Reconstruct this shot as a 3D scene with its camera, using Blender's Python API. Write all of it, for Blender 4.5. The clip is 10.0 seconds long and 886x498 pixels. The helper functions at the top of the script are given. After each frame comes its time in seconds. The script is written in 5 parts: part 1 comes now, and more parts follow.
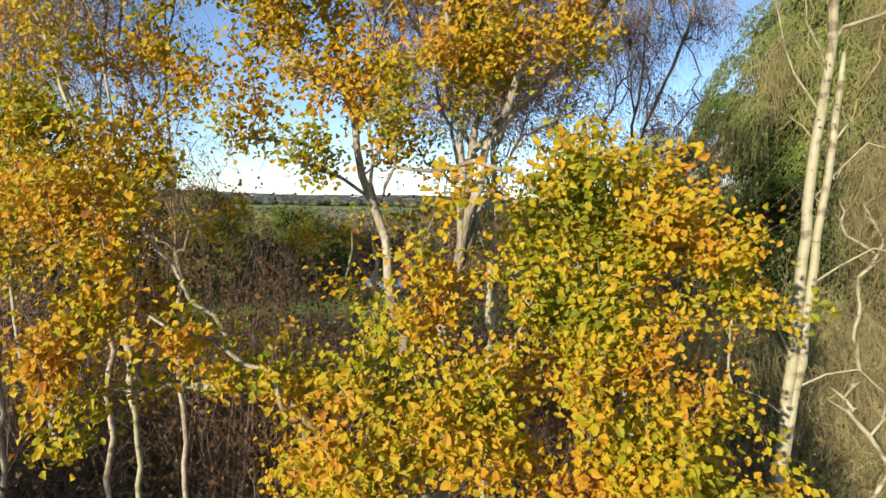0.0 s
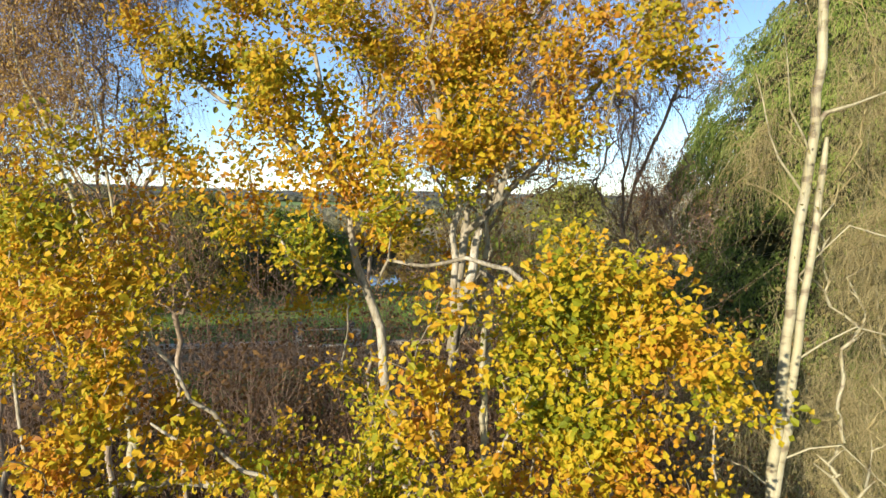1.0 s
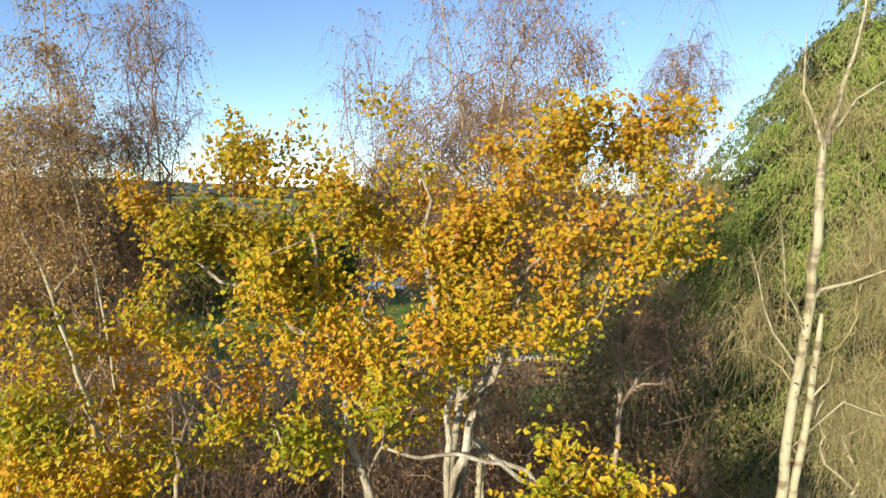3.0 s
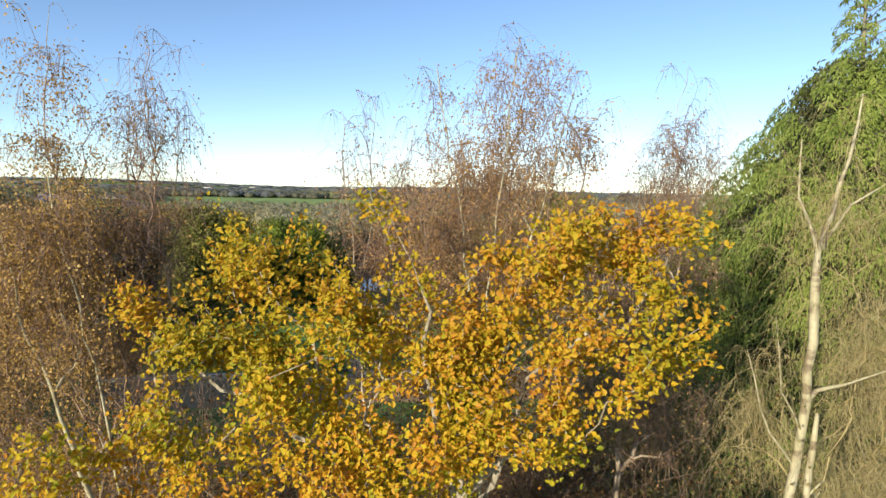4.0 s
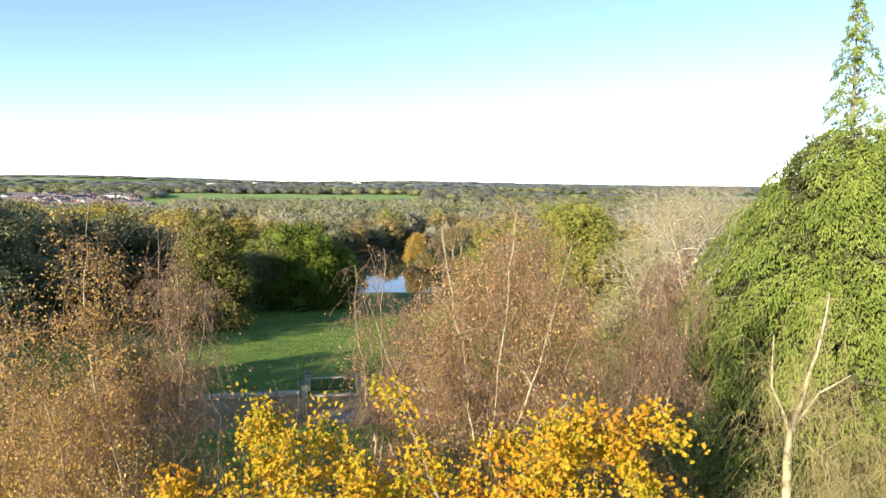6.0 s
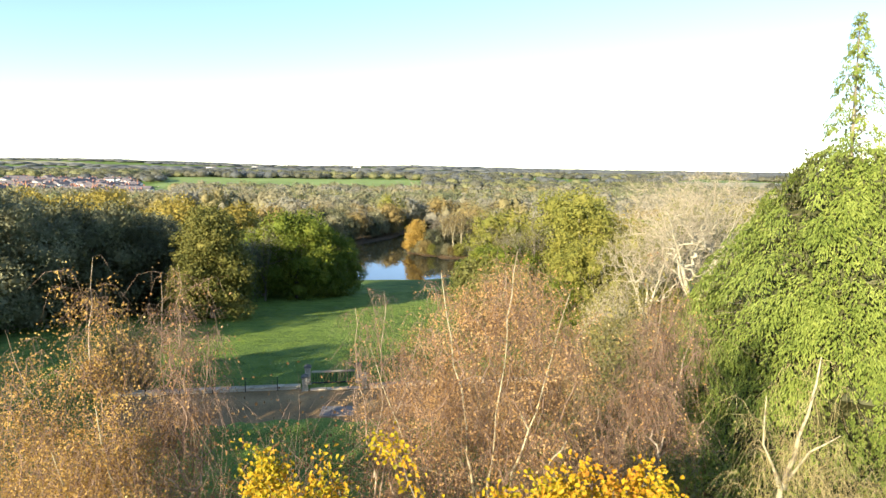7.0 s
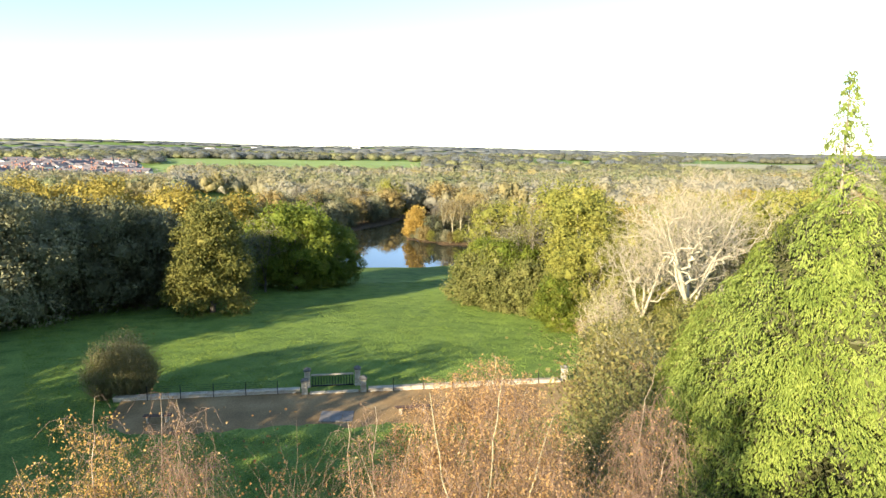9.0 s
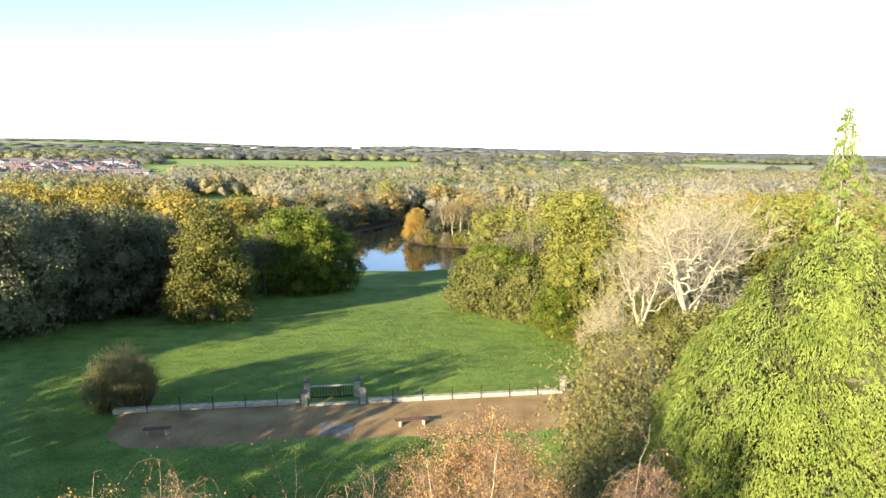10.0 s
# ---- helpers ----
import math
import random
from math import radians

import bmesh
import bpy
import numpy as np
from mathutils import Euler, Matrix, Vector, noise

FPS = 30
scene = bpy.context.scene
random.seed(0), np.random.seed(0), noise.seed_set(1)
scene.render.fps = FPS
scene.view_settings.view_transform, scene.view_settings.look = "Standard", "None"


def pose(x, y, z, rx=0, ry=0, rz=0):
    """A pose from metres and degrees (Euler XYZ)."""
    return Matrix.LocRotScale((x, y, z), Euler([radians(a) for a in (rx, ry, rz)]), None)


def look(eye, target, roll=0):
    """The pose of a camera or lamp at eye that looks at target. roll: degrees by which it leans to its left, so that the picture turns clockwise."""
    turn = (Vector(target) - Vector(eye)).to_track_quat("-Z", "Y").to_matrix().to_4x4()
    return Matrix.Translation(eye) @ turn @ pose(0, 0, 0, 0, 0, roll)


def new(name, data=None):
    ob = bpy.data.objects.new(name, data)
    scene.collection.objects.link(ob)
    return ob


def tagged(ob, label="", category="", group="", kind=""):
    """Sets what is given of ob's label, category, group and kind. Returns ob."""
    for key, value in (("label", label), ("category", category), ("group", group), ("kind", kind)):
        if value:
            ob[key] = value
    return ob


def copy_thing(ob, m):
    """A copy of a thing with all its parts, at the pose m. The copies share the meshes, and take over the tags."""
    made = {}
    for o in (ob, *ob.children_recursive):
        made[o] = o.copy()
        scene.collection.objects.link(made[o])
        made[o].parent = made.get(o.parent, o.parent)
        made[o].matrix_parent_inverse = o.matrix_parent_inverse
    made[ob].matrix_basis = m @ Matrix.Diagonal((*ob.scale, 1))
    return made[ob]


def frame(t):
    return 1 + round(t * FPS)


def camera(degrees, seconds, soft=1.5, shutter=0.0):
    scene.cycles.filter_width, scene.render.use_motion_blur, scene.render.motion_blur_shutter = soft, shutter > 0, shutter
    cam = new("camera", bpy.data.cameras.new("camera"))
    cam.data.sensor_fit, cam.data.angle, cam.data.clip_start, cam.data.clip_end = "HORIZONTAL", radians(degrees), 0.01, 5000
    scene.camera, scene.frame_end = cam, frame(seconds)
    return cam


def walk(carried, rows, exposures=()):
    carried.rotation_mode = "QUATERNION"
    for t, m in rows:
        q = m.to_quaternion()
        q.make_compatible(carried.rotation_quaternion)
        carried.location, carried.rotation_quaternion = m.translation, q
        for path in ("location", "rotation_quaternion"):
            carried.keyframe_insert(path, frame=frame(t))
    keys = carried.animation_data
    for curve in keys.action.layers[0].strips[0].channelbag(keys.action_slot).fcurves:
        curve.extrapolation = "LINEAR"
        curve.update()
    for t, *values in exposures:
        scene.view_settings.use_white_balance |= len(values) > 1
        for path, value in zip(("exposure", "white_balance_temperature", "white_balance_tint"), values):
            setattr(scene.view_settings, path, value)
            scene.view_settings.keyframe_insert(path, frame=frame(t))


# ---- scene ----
cam = camera(72.2, 10.0, 1.5)
PATH = [
    (0.00, -0.031, 0.136, 8.619, -0.16, -4.61, -1.08),
    (0.50, -0.018, 0.106, 8.973, -0.26, -4.68, -0.76),
    (1.00, -0.014, 0.085, 9.309, -0.49, -5.05, -0.74),
    (1.50, -0.008, 0.102, 9.641, -0.55, -5.41, -0.86),
    (2.00, 0.004, 0.121, 9.957, -0.33, -5.43, -0.83),
    (2.50, 0.037, 0.143, 10.305, 0.09, -5.30, -1.27),
    (2.70, 0.044, 0.153, 10.456, 0.11, -5.30, -1.29),
    (3.25, 0.031, 0.201, 10.886, -0.08, -5.34, -1.16),
    (3.80, 0.008, 0.227, 11.335, -0.27, -5.41, -1.06),
    (4.00, 0.007, 0.216, 11.506, -0.25, -5.45, -1.02),
    (4.50, -0.007, 0.152, 11.946, -0.07, -5.54, -0.79),
    (5.00, -0.037, 0.040, 12.388, -0.02, -5.73, -0.50),
    (5.50, -0.030, -0.077, 12.828, 0.01, -5.94, -0.45),
    (5.70, -0.032, -0.104, 12.987, 0.01, -5.93, -0.44),
    (6.25, -0.045, -0.111, 13.346, -0.03, -6.38, -0.56),
    (6.80, -0.048, -0.100, 13.699, -0.02, -7.20, -0.67),
    (7.00, -0.041, -0.111, 13.850, 0.02, -7.52, -0.69),
    (7.50, -0.029, -0.131, 14.246, 0.02, -8.38, -0.71),
    (8.00, 0.007, -0.119, 14.654, 0.00, -9.31, -0.75),
    (8.50, 0.044, -0.115, 15.048, 0.02, -9.35, -0.78),
    (9.00, 0.064, -0.107, 15.424, 0.02, -9.33, -0.74),
    (9.50, 0.069, -0.061, 15.795, 0.02, -9.33, -0.74),
    (10.00, 0.093, -0.044, 16.174, 0.01, -9.33, -0.73),
]
walk(cam, [(t, pose(x, y, z, 90 + pitch, roll, yaw)) for t, x, y, z, yaw, pitch, roll in PATH],
     exposures=[(0.0, 0.62, 6100, 10), (1.0, 0.82, 6100, 10), (2.0, 0.91, 6050, 10), (2.7, 0.87, 6050, 10), (4.0, 0.70, 6100, 10), (4.5, 0.66, 6100, 10), (5.7, 1.15, 6300, 10), (7.0, 1.55, 6600, 10), (8.0, 1.72, 6700, 10), (10.0, 1.75, 6700, 10)])

# ---- light: low autumn sun from behind, to the left ----
SUN_AZ, SUN_EL = 217.0, 17.0
sun_way = Vector((math.sin(radians(SUN_AZ)) * math.cos(radians(SUN_EL)), math.cos(radians(SUN_AZ)) * math.cos(radians(SUN_EL)), math.sin(radians(SUN_EL))))
world = bpy.data.worlds.new("sky")
scene.world = world
world.use_nodes = True
sky = world.node_tree.nodes.new("ShaderNodeTexSky")
sky.sky_type, sky.sun_disc = "NISHITA", False
sky.sun_elevation, sky.sun_rotation = radians(SUN_EL), radians(SUN_AZ)
sky.air_density, sky.dust_density, sky.ozone_density, sky.altitude = 0.7, 0.0, 1.4, 0.0
world.node_tree.links.new(sky.outputs[0], world.node_tree.nodes["Background"].inputs[0])
world.node_tree.nodes["Background"].inputs[1].default_value = 0.125
sun = new("sun", bpy.data.lights.new("sun", "SUN"))
sun.data.energy, sun.data.angle, sun.data.color = 5.0, radians(0.6), (1.0, 0.87, 0.68)
sun.matrix_basis = look((0, 0, 0), -sun_way) @ Matrix.Identity(4)
sun.location = (-30, -40, 60)


# ---- materials ----
def nodes_of(name):
    m = bpy.data.materials.new(name)
    m.use_nodes = True
    n = m.node_tree.nodes
    return m, n, m.node_tree.links, n["Principled BSDF"]


def ramp_node(n, stops):
    r = n.new("ShaderNodeValToRGB")
    while len(r.color_ramp.elements) < len(stops):
        r.color_ramp.elements.new(0.5)
    for e, (p, c) in zip(r.color_ramp.elements, stops):
        e.position, e.color = p, (*c, 1)
    return r


def noise_node(n, links, scale, detail=3.0, stretch=None, coord="Object"):
    tc = n.new("ShaderNodeTexCoord")
    t = n.new("ShaderNodeTexNoise")
    t.inputs["Scale"].default_value, t.inputs["Detail"].default_value = scale, detail
    out = tc.outputs[coord]
    if stretch:
        mp = n.new("ShaderNodeMapping")
        mp.inputs["Scale"].default_value = stretch
        links.new(out, mp.inputs[0])
        out = mp.outputs[0]
    links.new(out, t.inputs["Vector"])
    return t.outputs["Fac"]


def mixed(n, links, kind, fac, a, b):
    m = n.new("ShaderNodeMix")
    m.data_type, m.blend_type = "RGBA", kind
    for v, k in ((fac, 0), (a, 6), (b, 7)):
        if isinstance(v, (int, float)):
            m.inputs[k].default_value = v
        elif isinstance(v, tuple):
            m.inputs[k].default_value = (*v, 1)
        else:
            links.new(v, m.inputs[k])
    return m.outputs[2]


def bumped(n, links, bsdf, height, strength, distance=0.02):
    b = n.new("ShaderNodeBump")
    b.inputs["Strength"].default_value, b.inputs["Distance"].default_value = strength, distance
    links.new(height, b.inputs["Height"])
    links.new(b.outputs[0], bsdf.inputs["Normal"])


def leaf_mat(name, stops, patch=0.8, glow=0.35, rough=0.55, single=False, patch_part=0.5, spec=0.14, relief=0.0):
    """Leaves: colour by leaf and by patches of the crown, light passing through them."""
    m, n, links, bsdf = nodes_of(name)
    if single:
        rnd = n.new("ShaderNodeObjectInfo").outputs["Random"]
    else:
        rnd = n.new("ShaderNodeNewGeometry").outputs["Random Per Island"]
    patchy = noise_node(n, links, patch, 2.0)
    wide = n.new("ShaderNodeMapRange")
    wide.inputs[1].default_value, wide.inputs[2].default_value = 0.3, 0.7
    links.new(patchy, wide.inputs[0])
    both = n.new("ShaderNodeMix")
    both.inputs[0].default_value = patch_part
    links.new(rnd, both.inputs[2])
    links.new(wide.outputs[0], both.inputs[3])
    r = ramp_node(n, stops)
    links.new(both.outputs[0], r.inputs[0])
    links.new(r.outputs[0], bsdf.inputs["Base Color"])
    bsdf.inputs["Roughness"].default_value = rough
    bsdf.inputs["Specular IOR Level"].default_value = spec
    if relief:
        bumped(n, links, bsdf, noise_node(n, links, relief, 4.0), 1.0 if relief > 1 else 0.45, 0.9 / relief)
    tr = n.new("ShaderNodeBsdfTranslucent")
    links.new(r.outputs[0], tr.inputs[0])
    ms = n.new("ShaderNodeMixShader")
    ms.inputs[0].default_value = glow
    links.new(bsdf.outputs[0], ms.inputs[1])
    links.new(tr.outputs[0], ms.inputs[2])
    links.new(ms.outputs[0], n["Material Output"].inputs[0])
    return m


def plain_mat(name, stops, scale, rough=0.8, stretch=None, bump=0.3, metal=0.0, fine=None, distance=0.02):
    """Two scales of noise through a colour ramp, with relief."""
    m, n, links, bsdf = nodes_of(name)
    big = noise_node(n, links, scale, 4.0, stretch)
    small = noise_node(n, links, fine or scale * 9, 3.0, stretch)
    mm = n.new("ShaderNodeMix")
    mm.inputs[0].default_value = 0.4
    links.new(big, mm.inputs[2])
    links.new(small, mm.inputs[3])
    wide = n.new("ShaderNodeMapRange")
    wide.inputs[1].default_value, wide.inputs[2].default_value = 0.3, 0.7
    links.new(mm.outputs[0], wide.inputs[0])
    r = ramp_node(n, stops)
    links.new(wide.outputs[0], r.inputs[0])
    links.new(r.outputs[0], bsdf.inputs["Base Color"])
    bsdf.inputs["Specular IOR Level"].default_value = 0.25
    bsdf.inputs["Roughness"].default_value, bsdf.inputs["Metallic"].default_value = rough, metal
    if bump:
        bumped(n, links, bsdf, small, bump, distance)
    return m


OAK_STOPS = [(0.0, (0.09, 0.12, 0.010)), (0.24, (0.26, 0.275, 0.013)), (0.46, (0.51, 0.385, 0.016)), (0.67, (0.57, 0.33, 0.018)), (0.86, (0.50, 0.215, 0.020)), (1.0, (0.27, 0.11, 0.025))]
M_OAK = leaf_mat("yellow_oak_leaf", OAK_STOPS, 1.6, 0.4, patch_part=0.55, spec=0.2)
M_OAK_TOP = leaf_mat("orange_oak_leaf", [(0.0, (0.12, 0.13, 0.012)), (0.22, (0.30, 0.26, 0.014)), (0.45, (0.48, 0.335, 0.017)), (0.68, (0.51, 0.27, 0.019)), (0.87, (0.42, 0.185, 0.021)), (1.0, (0.24, 0.095, 0.024))], 1.6, 0.4, patch_part=0.5, spec=0.2)
M_OAK_ONE = leaf_mat("yellow_oak_leaf_single", OAK_STOPS, 1.6, 0.4, single=True, patch_part=0.55, spec=0.2)
M_BIRCH_LEAF = leaf_mat("copper_birch_leaf", [(0.0, (0.175, 0.095, 0.038)), (0.4, (0.34, 0.195, 0.073)), (0.7, (0.49, 0.305, 0.12)), (1.0, (0.64, 0.475, 0.26))], 1.5, 0.3)
M_BIRCH_GOLD = leaf_mat("golden_birch_leaf", [(0.0, (0.22, 0.125, 0.04)), (0.4, (0.38, 0.235, 0.065)), (0.75, (0.53, 0.35, 0.095)), (1.0, (0.62, 0.46, 0.20))], 1.5, 0.3)
M_SHRUB = leaf_mat("dark_olive_shrub_leaf", [(0.0, (0.06, 0.065, 0.021)), (0.5, (0.125, 0.13, 0.04)), (1.0, (0.23, 0.215, 0.075))], 0.6, 0.25)
M_HEDGE = leaf_mat("olive_hedge_leaf", [(0.0, (0.085, 0.095, 0.025)), (0.5, (0.16, 0.165, 0.045)), (1.0, (0.27, 0.255, 0.08))], 0.5, 0.25, relief=2.2)
M_LIME = leaf_mat("yellow_green_leaf", [(0.0, (0.13, 0.145, 0.03)), (0.5, (0.24, 0.24, 0.048)), (1.0, (0.38, 0.34, 0.075))], 0.35, 0.25, relief=2.2)
# lighter copy of the dark leaf: sunlight on one oak put into the colour
M_LITOAK = leaf_mat("sunlit_grey_green_leaf", [(0.0, (0.10, 0.105, 0.055)), (0.5, (0.19, 0.19, 0.10)), (1.0, (0.31, 0.30, 0.165))], 0.3, 0.2, patch_part=0.7, relief=2)
M_THICKET = leaf_mat("dry_thicket_leaf", [(0.0, (0.065, 0.036, 0.015)), (0.5, (0.135, 0.076, 0.028)), (1.0, (0.24, 0.14, 0.05))], 0.9, 0.25)
M_CONIFER = leaf_mat("cypress_spray", [(0.0, (0.075, 0.11, 0.02)), (0.5, (0.185, 0.235, 0.044)), (1.0, (0.33, 0.375, 0.088))], 2.4, 0.25)
M_OLIVE = leaf_mat("olive_twig", [(0.0, (0.10, 0.085, 0.026)), (0.5, (0.185, 0.16, 0.048)), (1.0, (0.31, 0.265, 0.095))], 1.2, 0.15)
M_GREEN = leaf_mat("green_leaf", [(0.0, (0.07, 0.10, 0.014)), (0.5, (0.15, 0.19, 0.025)), (1.0, (0.30, 0.31, 0.05))], 0.35, 0.25, patch_part=0.84, relief=2.2)
M_DARK = leaf_mat("dark_green_leaf", [(0.0, (0.065, 0.07, 0.034)), (0.5, (0.13, 0.135, 0.068)), (1.0, (0.23, 0.225, 0.115))], 0.3, 0.2, patch_part=0.84, relief=2)
M_YELLOW = leaf_mat("yellowing_leaf", [(0.0, (0.19, 0.155, 0.033)), (0.5, (0.32, 0.255, 0.053)), (1.0, (0.44, 0.355, 0.083))], 0.3, 0.25, patch_part=0.84, relief=1.6)
M_ORANGE = leaf_mat("orange_leaf", [(0.0, (0.24, 0.15, 0.035)), (0.5, (0.40, 0.27, 0.06)), (1.0, (0.52, 0.38, 0.13))], 0.3, 0.25, patch_part=0.84)
M_RUSSET = leaf_mat("russet_leaf", [(0.0, (0.16, 0.115, 0.04)), (0.5, (0.27, 0.205, 0.075)), (1.0, (0.37, 0.29, 0.12))], 0.3, 0.2, patch_part=0.84, relief=1.4)
M_PALE = leaf_mat("pale_willow_leaf", [(0.0, (0.20, 0.19, 0.10)), (0.5, (0.32, 0.30, 0.165)), (1.0, (0.42, 0.39, 0.23))], 0.3, 0.4, patch_part=0.84, relief=1.4)
M_GREYWOOD = leaf_mat("bare_grey_twig", [(0.0, (0.17, 0.15, 0.10)), (0.5, (0.26, 0.23, 0.16)), (1.0, (0.36, 0.32, 0.23))], 0.2, 0.4, patch_part=0.84, relief=1.4)
# greyed base colour: distance haze is put into the crowns themselves
M_FAR = leaf_mat("haze_grey_wood", [(0.0, (0.165, 0.18, 0.175)), (0.5, (0.205, 0.218, 0.205)), (1.0, (0.245, 0.255, 0.235))], 0.02, 0.5, patch_part=0.95)
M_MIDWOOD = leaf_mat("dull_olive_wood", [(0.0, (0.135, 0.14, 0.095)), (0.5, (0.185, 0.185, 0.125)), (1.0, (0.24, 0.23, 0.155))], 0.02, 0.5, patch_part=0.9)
FAR_TONES = [((0.22, 0.225, 0.10), (0.30, 0.295, 0.135)), ((0.29, 0.265, 0.15), (0.37, 0.335, 0.20)), ((0.29, 0.275, 0.19), (0.37, 0.345, 0.25)), ((0.30, 0.26, 0.11), (0.38, 0.325, 0.15)), ((0.21, 0.225, 0.105), (0.27, 0.285, 0.135)), ((0.27, 0.26, 0.14), (0.35, 0.33, 0.19))]
M_WOODS = [leaf_mat("woodland_crown", [(0.0, a), (1.0, b)], 0.12, 0.4, patch_part=0.9, relief=0.55) for a, b in FAR_TONES]
M_BARK = plain_mat("oak_bark", [(0.0, (0.10, 0.08, 0.05)), (0.5, (0.27, 0.23, 0.15)), (1.0, (0.55, 0.50, 0.38))], 6, 0.85, (1, 1, 0.35), 0.6)
M_PALEBARK = plain_mat("pale_dead_wood", [(0.0, (0.24, 0.215, 0.14)), (0.5, (0.39, 0.35, 0.235)), (1.0, (0.54, 0.50, 0.36))], 5, 0.8, (1, 1, 0.3), 0.4)
M_STRAW = plain_mat("straw_coloured_twig", [(0.0, (0.25, 0.21, 0.13)), (0.5, (0.39, 0.335, 0.225)), (1.0, (0.53, 0.465, 0.33))], 5, 0.8, None, 0.2)
M_STRAWLEAF = leaf_mat("straw_green_leaf", [(0.0, (0.18, 0.19, 0.06)), (0.5, (0.29, 0.29, 0.10)), (1.0, (0.42, 0.40, 0.17))], 0.5, 0.2)
M_TWIG = plain_mat("brown_twig", [(0.0, (0.115, 0.07, 0.045)), (0.5, (0.215, 0.14, 0.092)), (1.0, (0.345, 0.25, 0.17))], 8, 0.7, None, 0.2)
M_BARK_FAR = plain_mat("grey_bark", [(0.0, (0.07, 0.06, 0.045)), (1.0, (0.22, 0.19, 0.15))], 2, 0.9, (1, 1, 0.3), 0.4)


def birch_bark():
    m, n, links, bsdf = nodes_of("white_birch_bark")
    bands = noise_node(n, links, 7, 5.0, (0.9, 0.9, 1.8))
    r = ramp_node(n, [(0.0, (0.09, 0.07, 0.05)), (0.36, (0.22, 0.175, 0.11)), (0.45, (0.40, 0.36, 0.235)), (1.0, (0.58, 0.53, 0.37))])
    links.new(bands, r.inputs[0])
    green = mixed(n, links, "MULTIPLY", noise_node(n, links, 2.5), r.outputs[0], (0.72, 0.70, 0.50))
    links.new(green, bsdf.inputs["Base Color"])
    bsdf.inputs["Roughness"].default_value = 0.6
    bumped(n, links, bsdf, bands, 0.5, 0.01)
    return m


M_BIRCH = birch_bark()
M_DULL = plain_mat("grey_brown_birch_bark", [(0.0, (0.14, 0.10, 0.065)), (0.5, (0.30, 0.23, 0.15)), (1.0, (0.60, 0.52, 0.38))], 4, 0.7, (1, 1, 0.5), 0.3)


def ground_mat():
    """Mown meadow grass, with worn and mossy patches."""
    m, n, links, bsdf = nodes_of("meadow_grass")
    big = noise_node(n, links, 0.045, 4.0)
    mid = noise_node(n, links, 0.55, 4.0)
    small = noise_node(n, links, 7.0, 4.0)
    a = ramp_node(n, [(0.3, (0.115, 0.18, 0.045)), (0.7, (0.215, 0.305, 0.07))])
    links.new(big, a.inputs[0])
    b = ramp_node(n, [(0.30, (0.50, 0.56, 0.48)), (0.52, (1.0, 1.0, 1.0)), (0.72, (1.25, 1.2, 1.1))])
    links.new(mid, b.inputs[0])
    c = ramp_node(n, [(0.3, (0.5, 0.55, 0.5)), (0.7, (1.3, 1.25, 1.1))])
    links.new(small, c.inputs[0])
    col = mixed(n, links, "MULTIPLY", 0.8, a.outputs[0], b.outputs[0])
    col = mixed(n, links, "MULTIPLY", 0.7, col, c.outputs[0])
    links.new(col, bsdf.inputs["Base Color"])
    bsdf.inputs["Roughness"].default_value = 0.9
    bsdf.inputs["Specular IOR Level"].default_value = 0.115
    bumped(n, links, bsdf, small, 0.9, 0.12)
    return m


M_GRASS = ground_mat()
M_FIELD = plain_mat("pasture", [(0.0, (0.17, 0.24, 0.06)), (1.0, (0.25, 0.33, 0.09))], 0.01, 0.9, None, 0.0, fine=0.05)
M_STUBBLE = plain_mat("stubble", [(0.0, (0.26, 0.25, 0.13)), (1.0, (0.36, 0.33, 0.19))], 0.01, 0.9, None, 0.0, fine=0.05)
M_LITTER = plain_mat("leaf_litter", [(0.0, (0.035, 0.025, 0.015)), (0.5, (0.09, 0.06, 0.03)), (1.0, (0.20, 0.12, 0.05))], 1.2, 0.95, None, 0.8, distance=0.05)
M_GRAVEL = plain_mat("gravel_path", [(0.0, (0.15, 0.098, 0.045)), (0.5, (0.26, 0.17, 0.075)), (1.0, (0.38, 0.265, 0.125))], 0.5, 0.95, None, 0.5, fine=12)
M_STONE = plain_mat("weathered_sandstone", [(0.0, (0.20, 0.17, 0.12)), (0.5, (0.42, 0.37, 0.28)), (1.0, (0.60, 0.54, 0.42))], 3, 0.85, None, 0.5)
M_COPING = plain_mat("pale_coping_stone", [(0.0, (0.24, 0.20, 0.135)), (0.5, (0.41, 0.355, 0.25)), (1.0, (0.55, 0.49, 0.37))], 2.5, 0.8, None, 0.4)
M_CAPSTONE = plain_mat("mossy_capstone", [(0.0, (0.06, 0.06, 0.05)), (0.5, (0.14, 0.13, 0.11)), (1.0, (0.25, 0.23, 0.19))], 5, 0.9, None, 0.4)
M_IRON = plain_mat("black_iron", [(0.0, (0.012, 0.012, 0.013)), (1.0, (0.04, 0.035, 0.03))], 6, 0.5, None, 0.1, metal=0.6)
M_SLAB = plain_mat("grey_flagstone", [(0.0, (0.15, 0.13, 0.11)), (1.0, (0.28, 0.25, 0.21))], 2, 0.8, None, 0.3)
M_TIMBER = plain_mat("dark_timber", [(0.0, (0.05, 0.03, 0.02)), (1.0, (0.15, 0.09, 0.055))], 3, 0.7, (0.3, 3, 3), 0.3)
M_RENDER = plain_mat("white_render", [(0.0, (0.62, 0.60, 0.55)), (1.0, (0.80, 0.78, 0.73))], 0.3, 0.9, None, 0.0)
M_BRICK = plain_mat("red_brick_wall", [(0.0, (0.22, 0.10, 0.07)), (1.0, (0.36, 0.18, 0.12))], 0.3, 0.9, None, 0.0)
